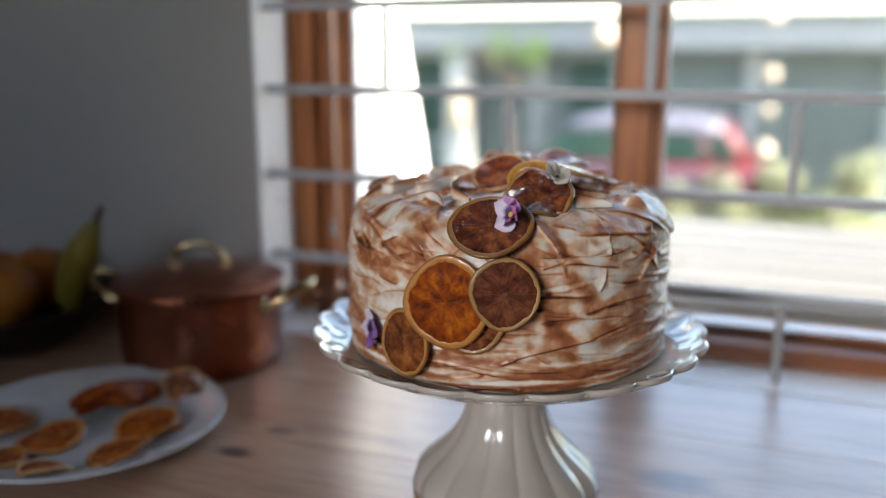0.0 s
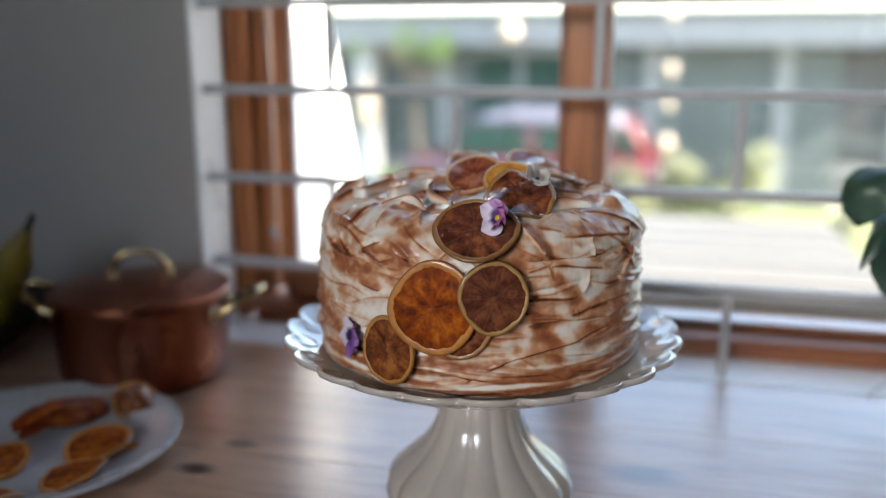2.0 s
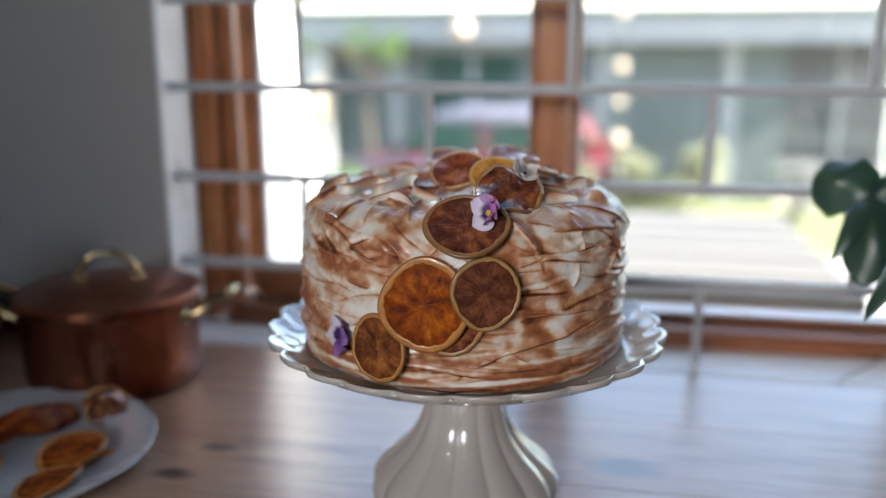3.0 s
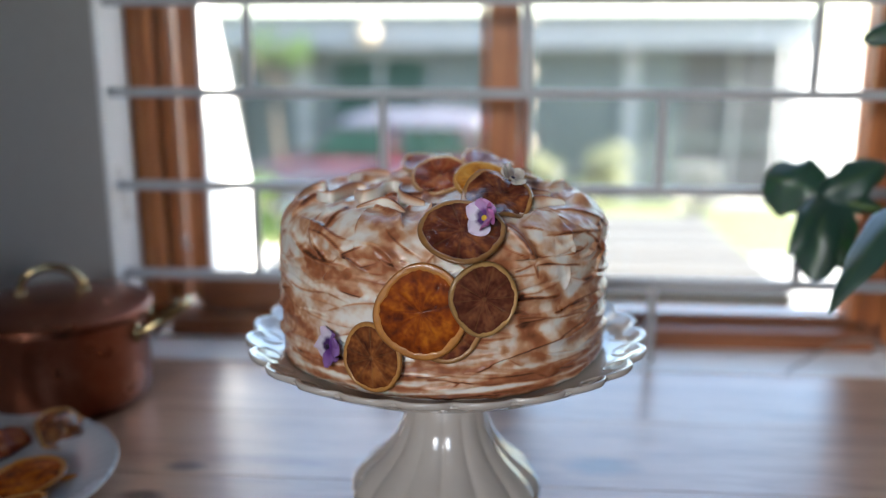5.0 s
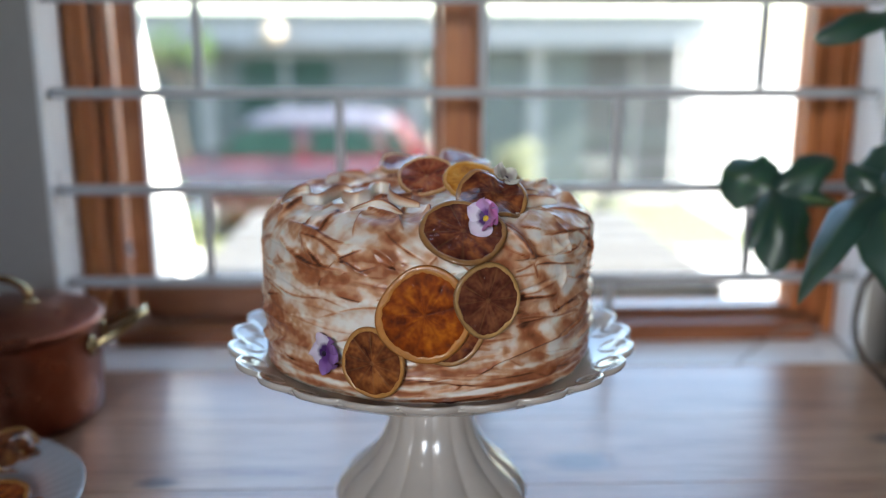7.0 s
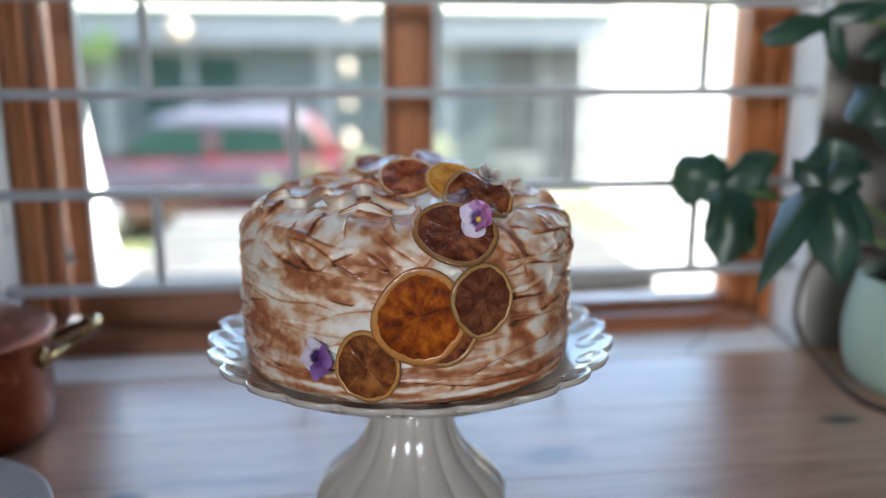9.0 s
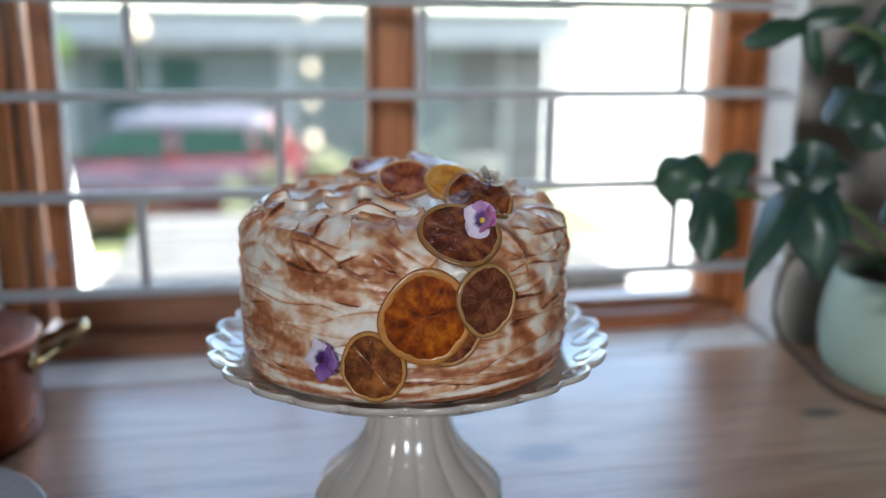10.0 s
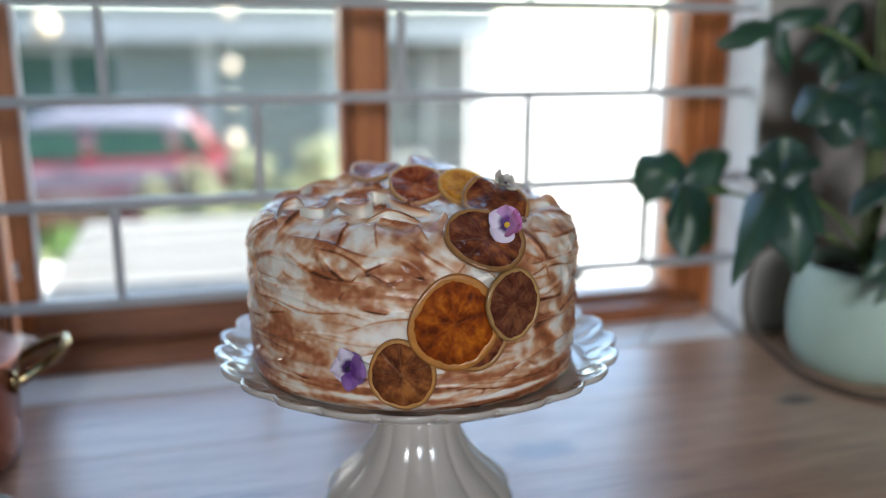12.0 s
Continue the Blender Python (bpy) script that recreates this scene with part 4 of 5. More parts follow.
for s in (-1, 1):
    bm = bmesh.new()
    bmesh.ops.create_uvsphere(bm, u_segments=14, v_segments=8, radius=0.0052, matrix=Matrix.LocRotScale((0.026 * s, 0, 0.0997), None, (1.3, 1.1, 0.6)))
    part("rivet", bm, BRASS, lid, m=LID_TURN)
    handle = part("side_handle", tube("side_handle", [(0.080 * s, -0.026, 0.067), (0.088 * s, -0.026, 0.071), (0.104 * s, -0.022, 0.080), (0.115 * s, -0.010, 0.086), (0.1175 * s, 0, 0.087), (0.115 * s, 0.010, 0.086), (0.104 * s, 0.022, 0.080), (0.088 * s, 0.026, 0.071), (0.080 * s, 0.026, 0.067)], 0.0042, 10), BRASS, pot, "cast brass side handle")
    for y in (-0.026, 0.026):
        bm = bmesh.new()
        bmesh.ops.create_uvsphere(bm, u_segments=14, v_segments=8, radius=0.0075, matrix=Matrix.LocRotScale((0.0775 * s, y * 0.95, 0.0665), None, (0.6, 1.0, 1.25)))
        part("rivet_plate", bm, BRASS, handle)

# ---- plate of slices ----
PX, PY = -0.4935, 0.7905
plate = thing("dinner_plate", (PX, PY, TABLE_Z), "white fluted plate holding leftover candied citrus slices", "plate")


def ribbed(a, r, z, i):
    k = 1.0 if 0.055 < r < 0.105 and 4 < i < 10 else 0.0
    return r, z + 0.0005 * k * math.cos(a * 60)


part("plate", lathe("plate", [(0.0, 0.004), (0.045, 0.004), (0.066, 0.0045), (0.074, 0.0058), (0.082, 0.0085), (0.092, 0.0118), (0.104, 0.0150), (0.1115, 0.0172), (0.1138, 0.0176), (0.1148, 0.0168), (0.1142, 0.0148), (0.104, 0.0112), (0.082, 0.0045), (0.072, 0.0016), (0.068, 0.0), (0.0, 0.0)], 240, ribbed), PLATE_GLAZE, plate)

PLATE_SLICES = "candied slices on the plate"
LEFT = [
    (-0.439, 0.802, 0.0105, 0.0262, "orange", (-0.08, -0.22, 1), "round candied orange slice lying flat on the plate"),
    (-0.452, 0.870, 0.0175, 0.0200, "amber", (0.55, -0.40, 0.8), "curled reddish candied slice on the plate's rim"),
    (-0.424, 0.752, 0.0125, 0.0245, "orange", (-0.26, -0.05, 1), "brown candied slice lying near the plate's rim"),
    (-0.500, 0.760, 0.0075, 0.0265, "orange", (-0.05, -0.10, 1), "brown candied slice lying at the plate's middle"),
    (-0.553, 0.770, 0.0085, 0.0230, "orange", (0.12, 0.06, 1), "orange candied slice at the plate's middle"),
    (-0.510, 0.715, 0.0105, 0.0220, "orange", (0.05, 0.25, 1), "dark candied slice lying at the plate's rim"),
    (-0.457, 0.711, 0.0120, 0.0190, "red", (-0.12, 0.30, 1), "flat reddish candied slice at the plate's rim"),
]
for k, (x, y, z, r, kind, nrm, lab) in enumerate(LEFT):
    put(citrus("citrus_slice", r, kind, PLATE_SLICES, lab, 20 + k, 0.0038, warp=0.10 * (-1) ** k, crumple=(0.0012, 0.011, 0.0025, 0.0025, 0.002, 0.003, 0.003)[k]), facing((x, y, TABLE_Z + z), nrm, up=(0.3, 1, 0)))
# two slices folded into a roll
roll_verts = []
for i in range(31):
    t = i / 30
    for j in range(42):
        a = 5.1 * j / 41 - 0.9
        r = 0.0112 * (0.55 + 0.45 * math.sin(math.pi * (0.08 + 0.84 * t))) * (1 + 0.16 * math.sin(3 * a + 5 * t))
        r *= 1 + 0.22 * noise.noise((t * 5, 2 * math.cos(a), 2 * math.sin(a))) + 0.10 * noise.noise((t * 14, 5 * math.cos(a), 5 * math.sin(a)))
        roll_verts.append(((t - 0.5) * 0.076, r * math.cos(a), r * math.sin(a) + 0.004 * math.sin(5 * t)))
roll = thing("citrus_peel", facing((-0.494, 0.831, TABLE_Z + 0.0170), (0.1, 0, 1), up=(-0.92, 0.39, 0)), "rolled strip of red-orange candied citrus peel", "citrus peel", PLATE_SLICES)
data = grid_mesh("peel", roll_verts, 31, 42, False)
data.attributes.new("wall", "FLOAT", "POINT")
data.attributes.new("pulp", "FLOAT", "POINT").data.foreach_set("value", [0.55 + 0.5 * noise.noise((90 * v[0], 160 * v[1], 160 * v[2])) for v in roll_verts])
peel = part("peel", data, FLESHES["peel"][0], roll)
thick = peel.modifiers.new("thickness", "SOLIDIFY")
thick.thickness = 0.0022
# drips of syrup
for k, (x, y, r) in enumerate(((-0.414, 0.806, 0.0055), (-0.422, 0.815, 0.0035), (-0.425, 0.770, 0.004))):
    bm = bmesh.new()
    bmesh.ops.create_uvsphere(bm, u_segments=18, v_segments=8, radius=r, matrix=Matrix.Diagonal((1.5, 1, 0.10, 1)))
    ob = tagged(part("syrup_drip", bm, FLESHES["gold"][0], m=pose(x, y, TABLE_Z + 0.0108 + 0.001 * k, 0, -12, 30 * k)), "small amber drip of syrup on the plate", "syrup", PLATE_SLICES)

# ---- fruit bowl ----
bowl = thing("fruit_bowl", (-0.735, 0.945, TABLE_Z), "dark wooden bowl filled with oranges and one banana", "bowl")
part("bowl", lathe("bowl", [(0.0, 0.0), (0.050, 0.0), (0.056, 0.003), (0.082, 0.016), (0.103, 0.033), (0.1145, 0.050), (0.1160, 0.0525), (0.1120, 0.0528), (0.098, 0.036), (0.076, 0.020), (0.0, 0.011)], 96), BOWL_WOOD, bowl)


# fruit skins coloured below true tone to carry the dim corner's shade
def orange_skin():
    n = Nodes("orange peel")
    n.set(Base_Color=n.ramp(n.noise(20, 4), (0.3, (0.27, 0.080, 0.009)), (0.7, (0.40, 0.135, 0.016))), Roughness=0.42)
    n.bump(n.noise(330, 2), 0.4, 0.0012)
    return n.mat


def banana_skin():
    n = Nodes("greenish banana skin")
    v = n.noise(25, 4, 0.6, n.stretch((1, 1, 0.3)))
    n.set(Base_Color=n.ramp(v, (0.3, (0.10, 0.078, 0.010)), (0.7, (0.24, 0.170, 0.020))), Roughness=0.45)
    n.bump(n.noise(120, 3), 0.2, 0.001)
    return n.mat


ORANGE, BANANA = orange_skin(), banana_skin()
STALK = surface("dark stalk", (0.02, 0.015, 0.01), (0.06, 0.04, 0.02), 80, 300, (0.6, 0.8))
for x, y, z, r in ((-0.715, 0.925, 0.060, 0.037), (-0.775, 0.975, 0.058, 0.036), (-0.785, 0.900, 0.057, 0.035), (-0.735, 0.998, 0.060, 0.036)):
    o = thing("orange", (x, y, TABLE_Z + z), "whole orange with dimpled skin in the bowl", "orange", "oranges in the bowl", turn=40 * r * 1000)
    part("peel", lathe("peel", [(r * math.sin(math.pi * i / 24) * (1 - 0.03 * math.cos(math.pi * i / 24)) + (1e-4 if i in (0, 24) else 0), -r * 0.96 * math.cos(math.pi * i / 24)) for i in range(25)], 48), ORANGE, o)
    bm = bmesh.new()
    bmesh.ops.create_cone(bm, cap_ends=True, segments=8, radius1=0.003, radius2=0.002, depth=0.003, matrix=Matrix.Translation((0, 0, r * 0.95)))
    part("stalk_end", bm, STALK, o)
for pts, r in (([(-0.668, 0.975, 0.030), (-0.657, 0.962, 0.058), (-0.640, 0.952, 0.090), (-0.617, 0.946, 0.122), (-0.600, 0.943, 0.146)], 0.0175),):
    b = thing("banana", (-0.65, 0.95, TABLE_Z), "greenish yellow banana with a dark tip standing in the bowl", "banana", "bananas in the bowl")
    pts = [(x + 0.65, y - 0.95, z) for x, y, z in pts]
    mesh = tube("skin", pts, r, 10)
    rows = len(mesh.vertices) // 10
    mid = [sum((mesh.vertices[i * 10 + j].co for j in range(10)), Vector()) / 10 for i in range(rows)]
    for i in range(rows):
        t = i / (rows - 1)
        w = min(1.0, 0.35 + 2.6 * t, 0.22 + 2.3 * (1 - t))
        for j in range(10):
            v = mesh.vertices[i * 10 + j]
            v.co = mid[i] + (v.co - mid[i]) * w
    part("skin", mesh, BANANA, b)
    tip = Vector(pts[-1])
    d = (tip - Vector(pts[-2])).normalized()
    part("dark_tip", tube("dark_tip", [tip - d * 0.004, tip + d * 0.008, tip + d * 0.017], 0.0042, 8, 0.7), STALK, b, "dark dry banana tip")

# ---- potted monstera ----
MX, MY = 0.356, 0.958
plant = thing("potted_monstera", (MX, MY, TABLE_Z), "monstera with split leaves in a mint green pot", "potted plant")
part("flower_pot", lathe("flower_pot", [(0.0, 0.0), (0.050, 0.0), (0.058, 0.004), (0.0655, 0.013), (0.0715, 0.028), (0.0740, 0.046), (0.0736, 0.066), (0.0705, 0.086), (0.0665, 0.103), (0.0655, 0.1085), (0.0640, 0.1100), (0.0620, 0.1085), (0.0625, 0.097), (0.0, 0.096)], 96), MINT_GLAZE, plant, "rough mint green ceramic pot")
part("soil", lathe("soil", [(0.0, 0.0985), (0.05, 0.0983), (0.0618, 0.0978), (0.0618, 0.0962), (0.0, 0.0962)], 40, lambda a, r, z, i: (r, z + 0.002 * math.sin(5 * a + r * 90) if i < 2 else z)), SOIL, plant)
part("moss_pole", tube("moss_pole", [(0.000, 0.005, 0.09), (-0.004, 0.008, 0.20), (-0.008, 0.006, 0.30), (-0.012, 0.010, 0.42)], 0.0095, 14), MOSS, plant, "mossy green support pole")


def monstera_leaf(centre, normal, lobes, root, seed):
    """A split leaf: pointed lobes that spread and bend from one centre, with a stalk of its own. lobes: (tip, width, bend, sharpness)."""
    here = Vector((MX, MY, TABLE_Z))
    c, n = Vector(centre) - here, Vector(normal).normalized()
    P, V, F = [], [], []
    rows, cols = 19, 11
    for number, (tip, width, bend, point) in enumerate(lobes):
        t3 = Vector(tip) - here
        run = t3 - c
        side = run.cross(n).normalized()
        up = side.cross(run).normalized()
        first = len(P)
        for k in (1, -1):
            for i in range(rows):
                t = i / (rows - 1)
                half = 0.52 * width * max(0.015, (1 - t ** 2.4) ** point * min(1.0, 0.62 + 0.75 * t))
                for j in range(cols):
                    s = 2 * j / (cols - 1) - 1
                    edge = 1 + (0.13 * math.sin(8 * t + 3 * seed + 5 * number + (2.4 if s > 0 else 0.0)) + 0.05 * math.sin(21 * t + seed + (1.1 if s > 0 else 0.0))) * s * s
                    z = bend * run.length * (4 * t * (1 - t)) - 0.10 * half * s * s - 0.30 * half * abs(s) + 0.10 * half * math.sin(7 * t + 2 * s + seed + number) - 0.05 * run.length * t ** 3 - (0.0009 if abs(s) < 0.1 else 0.0)
                    P.append(c + run * (t * 1.0 - 0.05) + side * (half * s * edge + 0.05 * run.length * t * t * math.sin(seed + 2 * number)) + up * (z + 0.00035 * k))
                    V.append(math.exp(-(s / 0.10) ** 2))
        m = rows * cols
        for i in range(rows - 1):
            for j in range(cols - 1):
                a, b, d, e = (first + q for q in (i * cols + j, i * cols + j + 1, (i + 1) * cols + j + 1, (i + 1) * cols + j))
                F += [(a, b, d, e), (m + e, m + d, m + b, m + a)]
            for j, flip in ((0, 1), (cols - 1, 0)):
                a, e = first + i * cols + j, first + (i + 1) * cols + j
                F.append((a, e, m + e, m + a) if flip else (e, a, m + a, m + e))
    data = bpy.data.meshes.new("leaf")
    data.from_pydata([tuple(p) for p in P], [], F)
    data.attributes.new("vein", "FLOAT", "POINT").data.foreach_set("value", np.array(V, dtype=np.float32))
    blade = part("leaf", data, LEAF, plant)
    start = Vector(root) - here
    part("leaf_stalk", tube("leaf_stalk", [start, (start + c) / 2 + Vector((0, 0, 0.016)), c - n * 0.001], 0.0026, 8, 0.7), STEM_GREEN, blade)
    return blade


monstera_leaf((0.166, 1.000, 0.947), (-0.30, -0.90, 0.35), (((0.119, 1.020, 0.964), 0.052, 0.08, 0.30), ((0.122, 0.955, 0.906), 0.020, 0.16, 0.7), ((0.154, 0.962, 0.880), 0.040, 0.10, 0.42), ((0.190, 0.985, 0.884), 0.036, 0.10, 0.50), ((0.226, 1.000, 0.932), 0.020, 0.10, 0.9), ((0.222, 1.010, 0.978), 0.034, 0.15, 0.5)), (0.345, 0.955, 0.870), 3)
monstera_leaf((0.214, 0.922, 0.956), (-0.40, -0.58, 0.70), (((0.113, 0.850, 0.893), 0.034, 0.14, 0.8), ((0.218, 0.885, 0.880), 0.046, 0.16, 0.7), ((0.254, 0.900, 0.912), 0.036, 0.15, 0.8), ((0.264, 0.930, 0.978), 0.026, 0.25, 0.5), ((0.234, 0.950, 1.000), 0.054, -0.25, 0.22), ((0.194, 0.945, 0.980), 0.028, 0.1, 0.7)), (0.345, 0.945, 0.868), 5)
monstera_leaf((0.240, 0.985, 1.094), (-0.35, -0.80, 0.35), (((0.172, 0.970, 1.074), 0.025, 0.10, 0.40), ((0.262, 0.985, 1.044), 0.020, 0.12, 0.7), ((0.300, 0.980, 1.106), 0.024, 0.12, 0.6)), (0.348, 0.965, 1.05), 7)
monstera_leaf((0.298, 0.952, 1.030), (-0.45, -0.55, 0.70), (((0.240, 0.938, 1.010), 0.050, 0.25, 0.4), ((0.274, 0.935, 0.984), 0.046, 0.22, 0.5), ((0.356, 0.950, 1.050), 0.046, 0.15, 0.6), ((0.340, 0.930, 0.984), 0.050, 0.18, 0.6)), (0.348, 0.962, 0.98), 9)
monstera_leaf((0.330, 1.005, 1.080), (-0.2, -1, 0.2), (((0.276, 0.990, 1.062), 0.032, 0.12, 0.8), ((0.300, 0.985, 1.035), 0.034, 0.12, 0.8), ((0.350, 0.990, 1.024), 0.036, 0.12, 0.8), ((0.352, 1.005, 1.120), 0.034, 0.1, 0.7)), (0.347, 0.966, 1.03), 10)
monstera_leaf((0.352, 0.920, 0.955), (-0.6, -0.3, 0.7), (((0.272, 0.905, 0.930), 0.042, 0.18, 0.8), ((0.335, 0.890, 0.905), 0.036, 0.15, 0.9), ((0.420, 0.900, 0.930), 0.046, 0.15, 0.7), ((0.385, 0.940, 1.000), 0.040, 0.0, 0.6)), (0.352, 0.955, 0.90), 12)
monstera_leaf((0.345, 0.890, 0.910), (-0.3, -0.9, 0.3), (((0.272, 0.878, 0.872), 0.044, 0.15, 0.9), ((0.282, 0.868, 0.850), 0.026, 0.1, 0.9), ((0.370, 0.870, 0.850), 0.044, 0.12, 0.8), ((0.420, 0.880, 0.900), 0.040, 0.1, 0.7)), (0.354, 0.955, 0.88), 13)
monstera_leaf((0.410, 0.985, 1.100), (-0.2, -1, 0.2), (((0.360, 0.970, 1.070), 0.040, 0.12, 0.8), ((0.405, 0.965, 1.045), 0.044, 0.12, 0.8), ((0.460, 0.980, 1.085), 0.046, 0.12, 0.7), ((0.400, 0.995, 1.150), 0.040, 0.1, 0.6)), (0.350, 0.965, 1.06), 14)
monstera_leaf((0.440, 0.960, 1.020), (0.0, -1, 0.3), (((0.390, 0.940, 0.985), 0.042, 0.12, 0.8), ((0.445, 0.935, 0.960), 0.046, 0.12, 0.8), ((0.490, 0.950, 1.000), 0.046, 0.12, 0.7), ((0.450, 0.975, 1.070), 0.040, 0.1, 0.6)), (0.350, 0.962, 0.98), 15)
here = Vector((MX, MY, TABLE_Z))
part("aerial_root", tube("aerial_root", [Vector(p) - here for p in ((0.340, 0.975, 0.880), (0.322, 1.015, 0.880), (0.297, 1.030, 0.873), (0.275, 1.030, 0.863), (0.267, 1.030, 0.842), (0.265, 1.030, 0.811), (0.275, 1.030, 0.783), (0.292, 1.024, 0.764), (0.288, 0.992, 0.7600), (0.280, 0.955, 0.7600), (0.283, 0.918, 0.7600), (0.305, 0.882, 0.7600), (0.345, 0.862, 0.7600))], 0.0028, 8), CORD_SKIN, plant, "thin dark aerial root looping onto the table")
part("dry_root", tube("dry_root", [Vector(p) - here for p in ((0.292, 1.060, 0.765), (0.286, 1.120, 0.775), (0.268, 1.148, 0.772), (0.235, 1.142, 0.764), (0.205, 1.112, 0.7600), (0.180, 1.084, 0.7598), (0.172, 1.066, 0.7592))], 0.0013, 6, 0.5), WISP_SKIN, plant, "dry grey root lying over the sill")

# ---- outdoors ----
GROUND_Z = -1.15
PAVING = surface("pale concrete paving", (0.414, 0.387, 0.351), (0.522, 0.495, 0.450), 0.6, 14, (0.8, 0.9), 0.4, 0.01)
DECK_STONE = surface("pale veranda screed", (0.391, 0.365, 0.332), (0.476, 0.451, 0.416), 1.2, 22, (0.7, 0.85), 0.3, 0.004)
RENDER = surface("white lime render", (0.300, 0.307, 0.307), (0.350, 0.357, 0.357), 2, 40, (0.7, 0.85), 0.5, 0.003)
HOUSE_GREY = surface("blue-grey house paint", (0.061, 0.078, 0.078), (0.084, 0.102, 0.102), 1.5, 30, (0.6, 0.8), 0.2, 0.003)
FASCIA = surface("pale fascia paint", (0.172, 0.186, 0.194), (0.216, 0.231, 0.240), 1.5, 30, (0.5, 0.7), 0.2, 0.002)
OPEN_DARK = surface("dark painted door", (0.035, 0.038, 0.041), (0.049, 0.053, 0.056), 1.5, 25, (0.4, 0.6), 0.1, 0.002)
CREAM_WOOD = surface("weathered pale table top", (0.079, 0.071, 0.060), (0.112, 0.102, 0.088), 4, 50, (0.5, 0.7), 0.2, 0.001, stretch=(0.4, 4, 1))
CAR_RED = surface("red car paint", (0.078, 0.006, 0.010), (0.101, 0.008, 0.013), 3, 300, (0.2, 0.28), 0.02, 0.0003, coat=0.8)
# lilac in this pale paint copies sky reflected by the car
PALE_PAINT = surface("pale lilac car paint", (0.090, 0.087, 0.114), (0.114, 0.111, 0.138), 3, 300, (0.2, 0.28), 0.02, 0.0003, coat=0.6)
CAR_GLASS = surface("dark car glass", (0.012, 0.034, 0.028), (0.02, 0.05, 0.04), 3, 200, (0.3, 0.4), 0.0, spec=0.12)
TYRE = surface("tyre rubber", (0.02, 0.02, 0.02), (0.035, 0.035, 0.035), 20, 200, (0.7, 0.9), 0.3, 0.002)
CHROME = surface("bright trim", (0.62, 0.63, 0.65), (0.72, 0.73, 0.75), 10, 200, (0.15, 0.25), 0.05, 0.0005, 1.0)
BARK = surface("bark", (0.06, 0.045, 0.035), (0.14, 0.11, 0.085), 12, 60, (0.85, 0.95), 0.8, 0.01, stretch=(1, 1, 0.3))
GRASS = surface("garden lawn", (0.1, 0.125, 0.045), (0.19, 0.21, 0.09), 1.5, 60, (0.8, 0.95), 0.9, 0.02)


def foliage(name, dark, light):
    n = Nodes(name)
    tone = n.add("ShaderNodeNewGeometry").outputs["Random Per Island"]
    n.set(Base_Color=n.ramp(tone, (0.1, dark), (0.9, light)), Roughness=0.5)
    thin = n.add("ShaderNodeBsdfTranslucent")
    thin.inputs["Color"].default_value = (*[min(1, 1.6 * c) for c in light], 1)
    blend = n.add("ShaderNodeMixShader")
    blend.inputs[0].default_value = 0.35
    n.link(n.bsdf.outputs[0], blend.inputs[1])
    n.link(thin.outputs[0], blend.inputs[2])
    n.link(blend.outputs[0], n.tree.nodes["Material Output"].inputs["Surface"])
    return n.mat


GREEN_LEAVES = foliage("green foliage", (0.035, 0.075, 0.02), (0.10, 0.17, 0.04))
LIME_LEAVES = foliage("yellow-green foliage", (0.12, 0.135, 0.075), (0.26, 0.27, 0.17))
WHITE_BLOOM = foliage("white blossom", (0.13, 0.14, 0.125), (0.24, 0.245, 0.235))


def leaf_cloud(blobs, count, size, seed):
    """Many small folded leaves scattered through uneven clumps."""
    g = np.random.default_rng(seed)
    V, F = [], []
    for _ in range(count):
        bx, by, bz, br = blobs[g.integers(len(blobs))]
        d = g.normal(size=3)
        d /= np.linalg.norm(d)
        c = np.array((bx, by, bz)) + d * br * g.uniform(0.35, 1.0) ** 0.6 * (1, 1, 0.85)
        a, b = g.normal(size=3), g.normal(size=3)
        a /= np.linalg.norm(a)
        b = np.cross(a, b)
        b /= np.linalg.norm(b)
        s = size * g.uniform(0.6, 1.3)
        k = len(V)
        lift = np.cross(a, b) * s * 0.2
        V += [tuple(c - a * s), tuple(c + b * s * 0.42 + lift), tuple(c + a * s), tuple(c - b * s * 0.42 + lift)]
        F += [(k, k + 1, k + 2), (k, k + 2, k + 3)]
    data = bpy.data.meshes.new("leaves")
    data.from_pydata(V, [], F)
    return data


def shrub(name, x, y, spread, height, material, seed, label, count=900, leaf=0.055):
    g = np.random.default_rng(seed)
    ob = thing(name, (x, y, GROUND_Z), label, "shrub", "garden shrubs")
    for k in range(4):
        a = 6.28 * k / 4 + g.uniform(0, 1)
        part("branch", tube("branch", [(0.03 * math.cos(a), 0.03 * math.sin(a), -0.01), (0.15 * spread * math.cos(a), 0.15 * spread * math.sin(a), height * 0.4), (0.3 * spread * math.cos(a), 0.3 * spread * math.sin(a), height * 0.8)], 0.018, 6, 0.4), BARK, ob)
    blobs = [(g.uniform(-0.6, 0.6) * spread, g.uniform(-0.5, 0.5) * spread, height * g.uniform(0.30, 0.88), spread * g.uniform(0.22, 0.42)) for _ in range(12)]
    part("crown", leaf_cloud(blobs, count, leaf, seed), material, ob, smooth=False)
    return ob


setting("ground", box((-400, -300, GROUND_Z - 0.3), (400, 900, GROUND_Z)), PAVING, "pale sunlit paved yard behind the house", "ground")
setting("lawn", box((-9, 8.2, GROUND_Z + 0.001), (3.9, 12.9, GROUND_Z + 0.02)), GRASS, "strip of green garden lawn", "lawn")
setting("veranda_floor", box((-4.2, OUT_Y + 0.001, GROUND_Z + 0.004), (2.2, 4.9, -0.02), 0.01), DECK_STONE, "raised pale veranda floor outside the window", "veranda")

